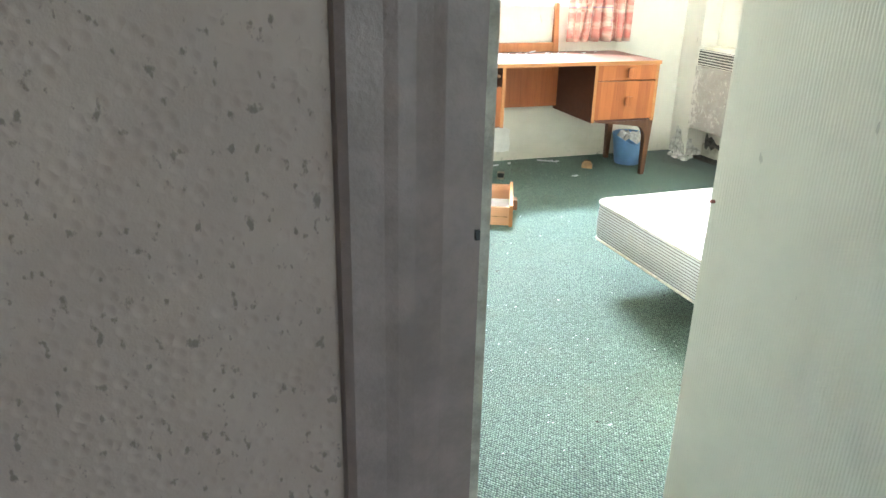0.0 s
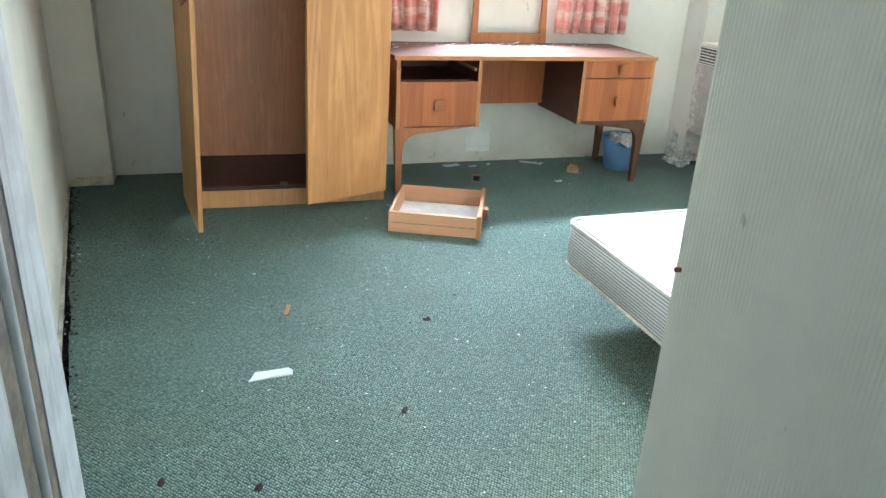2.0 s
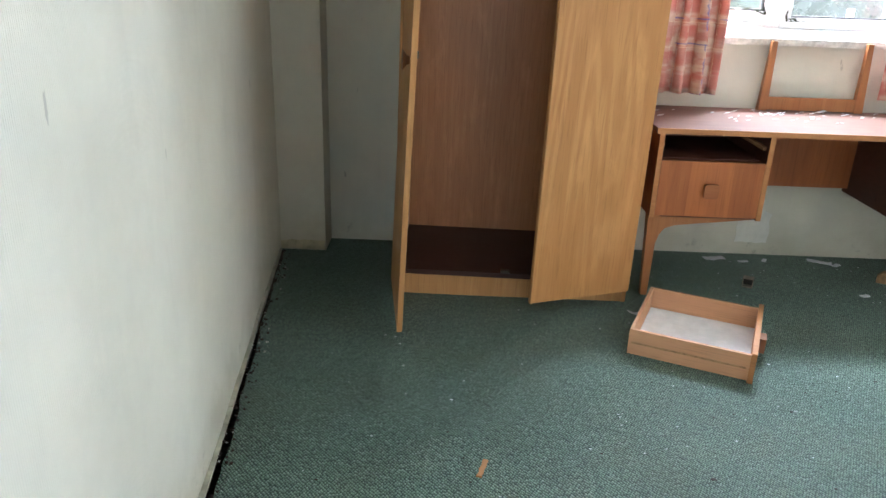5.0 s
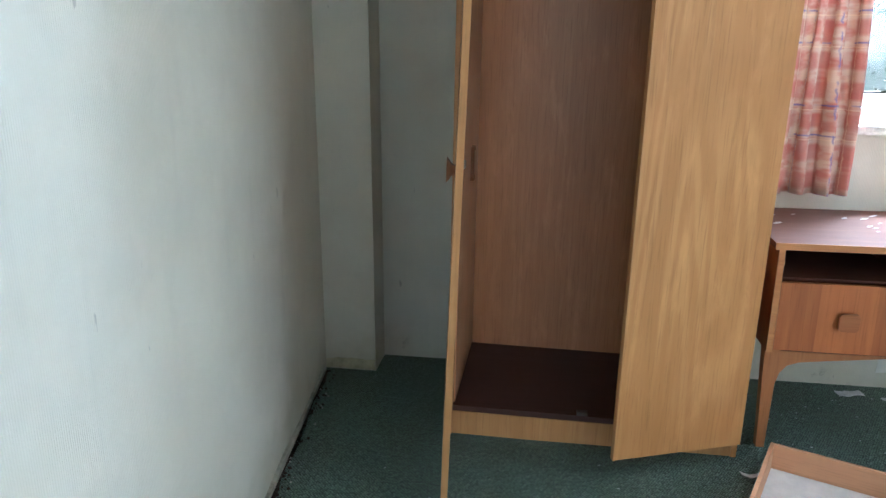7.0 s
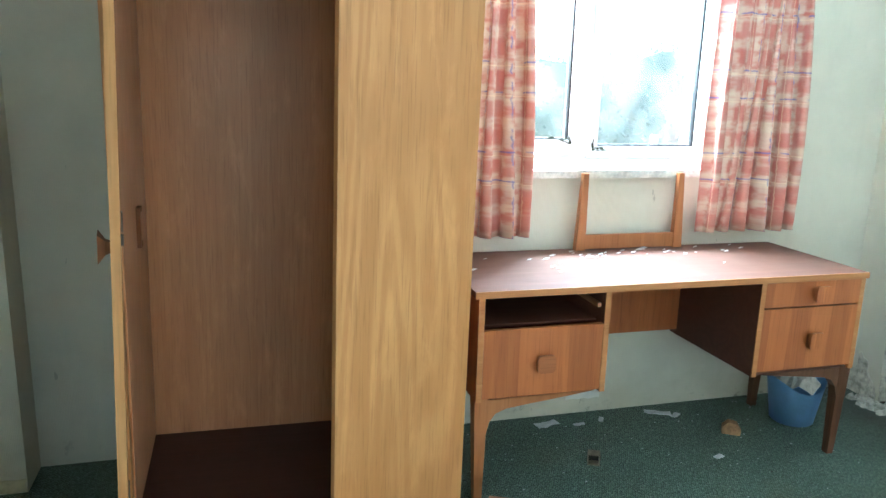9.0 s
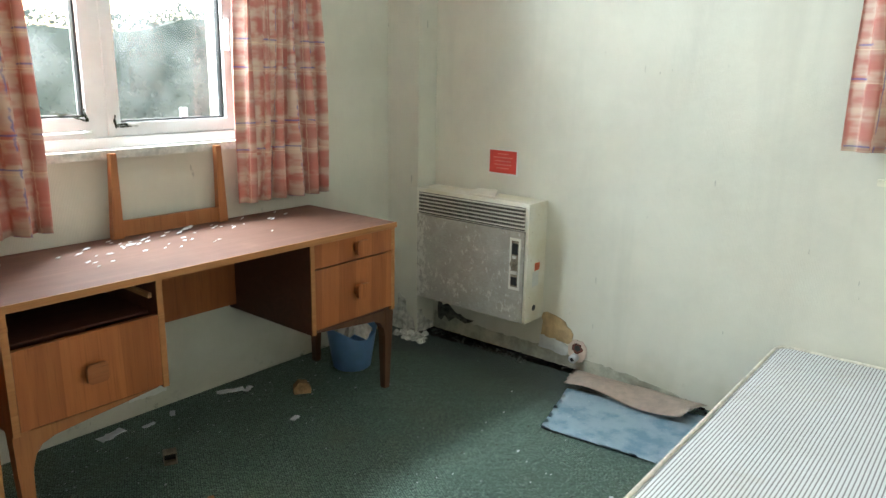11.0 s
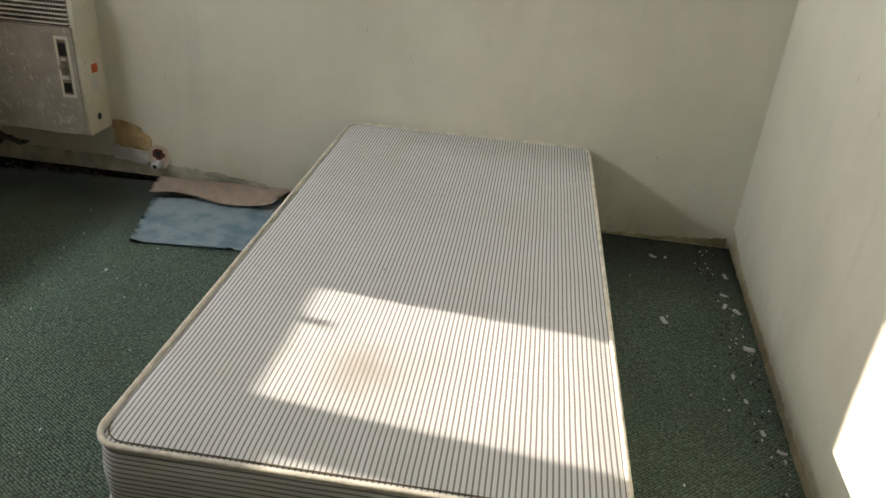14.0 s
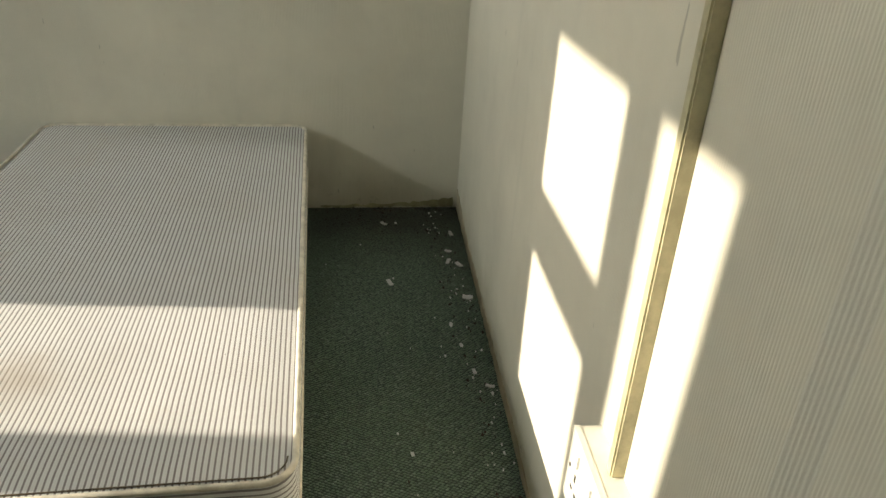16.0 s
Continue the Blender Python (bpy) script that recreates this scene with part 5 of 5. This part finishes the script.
def wedge():
    w = new("wood_offcut")
    bm = bmesh.new()
    prof = [(-0.035, 0), (0.035, 0), (0.037, 0.022), (0.02, 0.046), (-0.012, 0.052), (-0.034, 0.030)]
    slab_xz(prof, -0.018, 0.018, bm)
    ob = part("wood_offcut", bm, CORK, bevel=0.003)
    bpy.data.objects.remove(w)
    ob.name = "wood_offcut"
    ob.matrix_world = pose(2.822, 4.330, 0, 0, 0, -32)
    tagged(ob, "rounded brown wood offcut on the carpet", "wood offcut")


wedge()


nail = part("wall_nail", tube([(1.354, 1.318, 0.825), (1.344, 1.318, 0.826)], 0.004, 8), RUST)
tagged(nail, "rusty nail head in the wall edge at the doorway", "nail")


def flat_scrap(name, x, y, length, width, angle, material, label, category, seed, z=0.0, thick=0.003, curl=0.0):
    rng = random.Random(seed)
    n = 7
    top = [(length * (i / n - 0.5), width * 0.5 * rng.uniform(0.6, 1.1)) for i in range(n + 1)]
    bot = [(length * (i / n - 0.5), -width * 0.5 * rng.uniform(0.6, 1.1)) for i in range(n + 1)]
    bm = bmesh.new()

    def up(p, h):
        return bm.verts.new((p[0], p[1], h + curl * (2 * p[0] / length) ** 2))

    hi = [[up(p, thick) for p in row] for row in (bot, top)]
    lo = [[up(p, 0.0005) for p in row] for row in (bot, top)]
    for i in range(n):
        bm.faces.new((hi[0][i], hi[0][i + 1], hi[1][i + 1], hi[1][i]))
        bm.faces.new((lo[1][i], lo[1][i + 1], lo[0][i + 1], lo[0][i]))
        bm.faces.new((lo[0][i], lo[0][i + 1], hi[0][i + 1], hi[0][i]))
        bm.faces.new((hi[1][i], hi[1][i + 1], lo[1][i + 1], lo[1][i]))
    for k in (0, n):
        bm.faces.new((lo[0][k], hi[0][k], hi[1][k], lo[1][k]))
    ob = part(name, bm, material)
    ob.matrix_world = pose(x, y, z, 0, 0, angle)
    return tagged(ob, label, category)


strip = part("paper_strip", prism([(0.784, 2.449), (0.850, 2.458), (0.918, 2.462), (0.921, 2.486), (0.910, 2.502), (0.850, 2.497), (0.808, 2.499), (0.800, 2.476)], 0.001, 0.004), PAPER)
tagged(strip, "torn strip of white paper on the carpet", "paper")
flat_scrap("wood_splinter", 0.950, 2.885, 0.075, 0.016, 75, BROWN_CHIP, "orange splinter of wood on the carpet", "splinter", 22, thick=0.006)
flat_scrap("paper_curl", 1.600, 3.905, 0.075, 0.022, 10, PAPER, "curled scrap of white paper beside the wardrobe", "paper", 23, curl=0.012)
for i, (x, y, l, w, a) in enumerate(((2.12, 4.56, 0.10, 0.045, 10), (2.63, 4.56, 0.11, 0.04, -25), (2.25, 4.53, 0.05, 0.02, 5), (2.69, 4.52, 0.05, 0.025, 30), (2.648, 4.165, 0.04, 0.024, 20),
                                     (2.36, 4.55, 0.04, 0.02, 60), (3.178, 1.524, 0.038, 0.015, 20), (3.073, 1.275, 0.034, 0.026, 80), (2.95, 2.98, 0.036, 0.016, 15),
                                     (3.641, 1.514, 0.030, 0.016, 40), (3.546, 1.262, 0.034, 0.014, 5), (3.401, 1.293, 0.026, 0.012, 60), (3.321, 1.304, 0.036, 0.014, -20), (3.296, 1.268, 0.034, 0.018, 30), (2.67, 1.324, 0.022, 0.012, 10), (2.604, 1.292, 0.026, 0.012, 70))):
    flat_scrap("paint_flake", x, y, l, w, a, PAINT_FLAKE, "large flake of white paint on the carpet", "paint flake", 30 + i, thick=0.004, curl=0.002)


def flakes(name, spots, size, seed, material, label, z=0.0):
    rng = random.Random(seed)
    bm = bmesh.new()
    for x0, x1, y0, y1, n in spots:
        for _ in range(n):
            x, y = rng.uniform(x0, x1), rng.uniform(y0, y1)
            s = size * rng.uniform(0.35, 1.0) * (1.6 if rng.random() < 0.08 else 1)
            a = rng.uniform(0, 6.28)
            sides = rng.choice((4, 5, 6))
            tilt = rng.uniform(-0.3, 0.3)
            lo = []
            for k in range(sides):
                an = a + 2 * math.pi * k / sides
                r = s * rng.uniform(0.5, 1.2)
                lo.append((x + r * math.cos(an), y + r * 0.6 * math.sin(an), z + 0.002 + abs(tilt) * s * (1 + math.cos(an))))
            solid(bm, [(p[0], p[1], p[2] + 0.0012) for p in lo], lo)
    return tagged(part(name, bm, material), label, "debris", kind="stuff")


flakes("paint_crumbs", [(0.40, 3.0, 1.4, 3.9, 170), (1.0, 2.0, 1.4, 2.6, 60), (1.7, 3.2, 4.1, 4.6, 60), (2.6, 3.7, 2.8, 4.2, 40)], 0.0048, 41, PAINT_FLAKE, "small crumbs of white paint scattered on the carpet")
flakes("paint_crumbs", [(2.2, 3.75, 1.27, 1.36, 45), (2.3, 3.7, 1.28, 1.75, 9), (2.9, 3.75, 1.27, 1.33, 10)], 0.0075, 42, PAINT_FLAKE, "flakes of white paint along the wall foot")
flakes("dark_crumbs", [(0.35, 2.4, 1.5, 3.6, 90), (2.0, 3.6, 2.8, 4.1, 40)], 0.006, 43, DARK_CRUMB, "dark crumbs trodden into the carpet")
flakes("dark_crumbs", [(2.0, 3.75, 1.26, 1.36, 120), (3.55, 3.78, 1.3, 1.75, 60)], 0.007, 47, DARK_CRUMB, "dark crumbs of rot swept along the wall foot")
flakes("desk_flakes", [(2.15, 2.62, 4.42, 4.55, 20), (2.0, 2.7, 4.28, 4.55, 20), (1.70, 2.1, 4.2, 4.5, 9), (2.7, 2.95, 4.45, 4.58, 5)], 0.015, 44, PAINT_FLAKE, "curled paint flakes lying on the desk top", 0.7205)


def clods(x, y, seed):
    ob = rubble("dirt_clod", (x, y), (0.008, 0.008), 4, 0.012, seed, DARK_CRUMB, "dark clod of dirt on the carpet")
    return ob


for i, (x, y) in enumerate(((0.55, 2.05), (0.78, 1.98), (1.42, 2.72), (1.20, 2.20))):
    clods(x, y, 60 + i)


# ---- outside ----
tagged(part("ground", box(-400, 400, -400, 400, -0.55, -0.45), GROUND), "rough open ground", "ground", kind="structure")


def bank(name, m, length, run, rise, material, label):
    bm = bmesh.new()
    nx, ny = 30, 16
    g = []
    for j in range(ny + 1):
        row = []
        for i in range(nx + 1):
            x, y = length * (i / nx - 0.5), run * j / ny
            row.append(bm.verts.new((x, y, rise * (j / ny) ** 0.8 + 0.12 * noise.noise((x * 0.8, y * 0.8, 3)) - 0.46)))
        g.append(row)
    for j in range(ny):
        for i in range(nx):
            bm.faces.new((g[j][i], g[j][i + 1], g[j + 1][i + 1], g[j + 1][i])).smooth = True
    ob = part(name, bm, material)
    ob.matrix_world = m
    return tagged(ob, label, "bank", kind="structure")


def grass(name, m, length, run, rise, count, seed):
    rng = random.Random(seed)
    verts, faces = [], []
    for _ in range(count):
        x, y = length * rng.uniform(-0.5, 0.5), run * rng.random()
        z = rise * (y / run) ** 0.8 - 0.40 + 0.12 * noise.noise((x * 0.8, y * 0.8, 3))
        a, h, w = rng.uniform(0, 6.28), rng.uniform(0.16, 0.46), rng.uniform(0.0013, 0.0038)
        dx, dy = math.cos(a), math.sin(a)
        lean = rng.uniform(0.4, 1.3) * h
        k = len(verts)
        for f, ww in ((0.0, 1.0), (0.5, 0.8), (0.85, 0.45)):
            px, py, pz = x + lean * f * f * dx, y + lean * f * f * dy - 0.15 * f * h, z + h * f * (1 - 0.35 * f)
            verts.append((px - dy * w * ww, py + dx * w * ww, pz))
            verts.append((px + dy * w * ww, py - dx * w * ww, pz))
        verts.append((x + lean * dx, y + lean * dy - 0.15 * h, z + h * 0.62))
        faces += [(k, k + 1, k + 3, k + 2), (k + 2, k + 3, k + 5, k + 4), (k + 4, k + 5, k + 6)]
    me = bpy.data.meshes.new(name)
    me.from_pydata(verts, [], faces)
    me.materials.append(GRASS)
    ob = new(name, me)
    ob.matrix_world = m
    return tagged(ob, "long dry sunlit grass on the bank outside", "grass", kind="stuff")


EB = pose(5.0, 1.9, 0, 0, 0, -90)
bank("grass_bank", EB, 14, 6.0, 3.6, TURF, "grassy bank rising beside the house")
grass("long_grass", EB, 7.0, 4.5, 2.8, 30000, 71)


def hedge():
    h = thing("hedge", pose(2.6, 9.2, -0.46), "dense dark green hedge outside the window", "hedge")
    rng = random.Random(81)
    for i in range(9):
        x = -6 + 12 * i / 8
        part("stem", prism([(x - 0.03, -0.03), (x + 0.03, -0.03), (x + 0.03, 0.03), (x - 0.03, 0.03)], 0, 1.2), SOIL, h, "thin brown stem")
    bm = bmesh.new()
    ridge = [(-6.4, 0.0)] + [(-6.4 + 12.8 * i / 60, 2.08 + 0.30 * noise.noise(((-6.4 + 12.8 * i / 60) * 0.9, 0, 7))) for i in range(61)] + [(6.4, 0.0)]
    slab_xz(ridge, -0.22, 0.22, bm)
    part("twiggy_core", bm, LEAVES, h, "dark twigs inside the hedge")
    verts, faces = [], []
    for _ in range(52000):
        x = rng.uniform(-6.5, 6.5)
        top = 2.20 + 0.30 * noise.noise((x * 0.9, 0, 7)) + 0.12 * noise.noise((x * 4, 0, 2))
        z = top * rng.random() ** 0.7
        y = rng.uniform(-0.45, 0.45) * (1 - 0.4 * (z / 2.2) ** 3) + 0.1 * noise.noise((x * 3, z * 3, 1))
        s = rng.uniform(0.016, 0.038)
        a, b = rng.uniform(0, 6.28), rng.uniform(-1.2, 1.2)
        u = Vector((math.cos(a), math.sin(a), math.sin(b))).normalized() * s
        v = Vector((-math.sin(a) * 0.5, math.cos(a) * 0.5, math.cos(b))).normalized() * s * 0.55
        p = Vector((x, y, z))
        k = len(verts)
        verts += [tuple(p - u), tuple(p - v), tuple(p + u), tuple(p + v)]
        faces.append((k, k + 1, k + 2, k + 3))
    me = bpy.data.meshes.new("leaves")
    me.from_pydata(verts, [], faces)
    me.materials.append(LEAVES)
    ob = new("leaves", me)
    ob.parent = h


hedge()
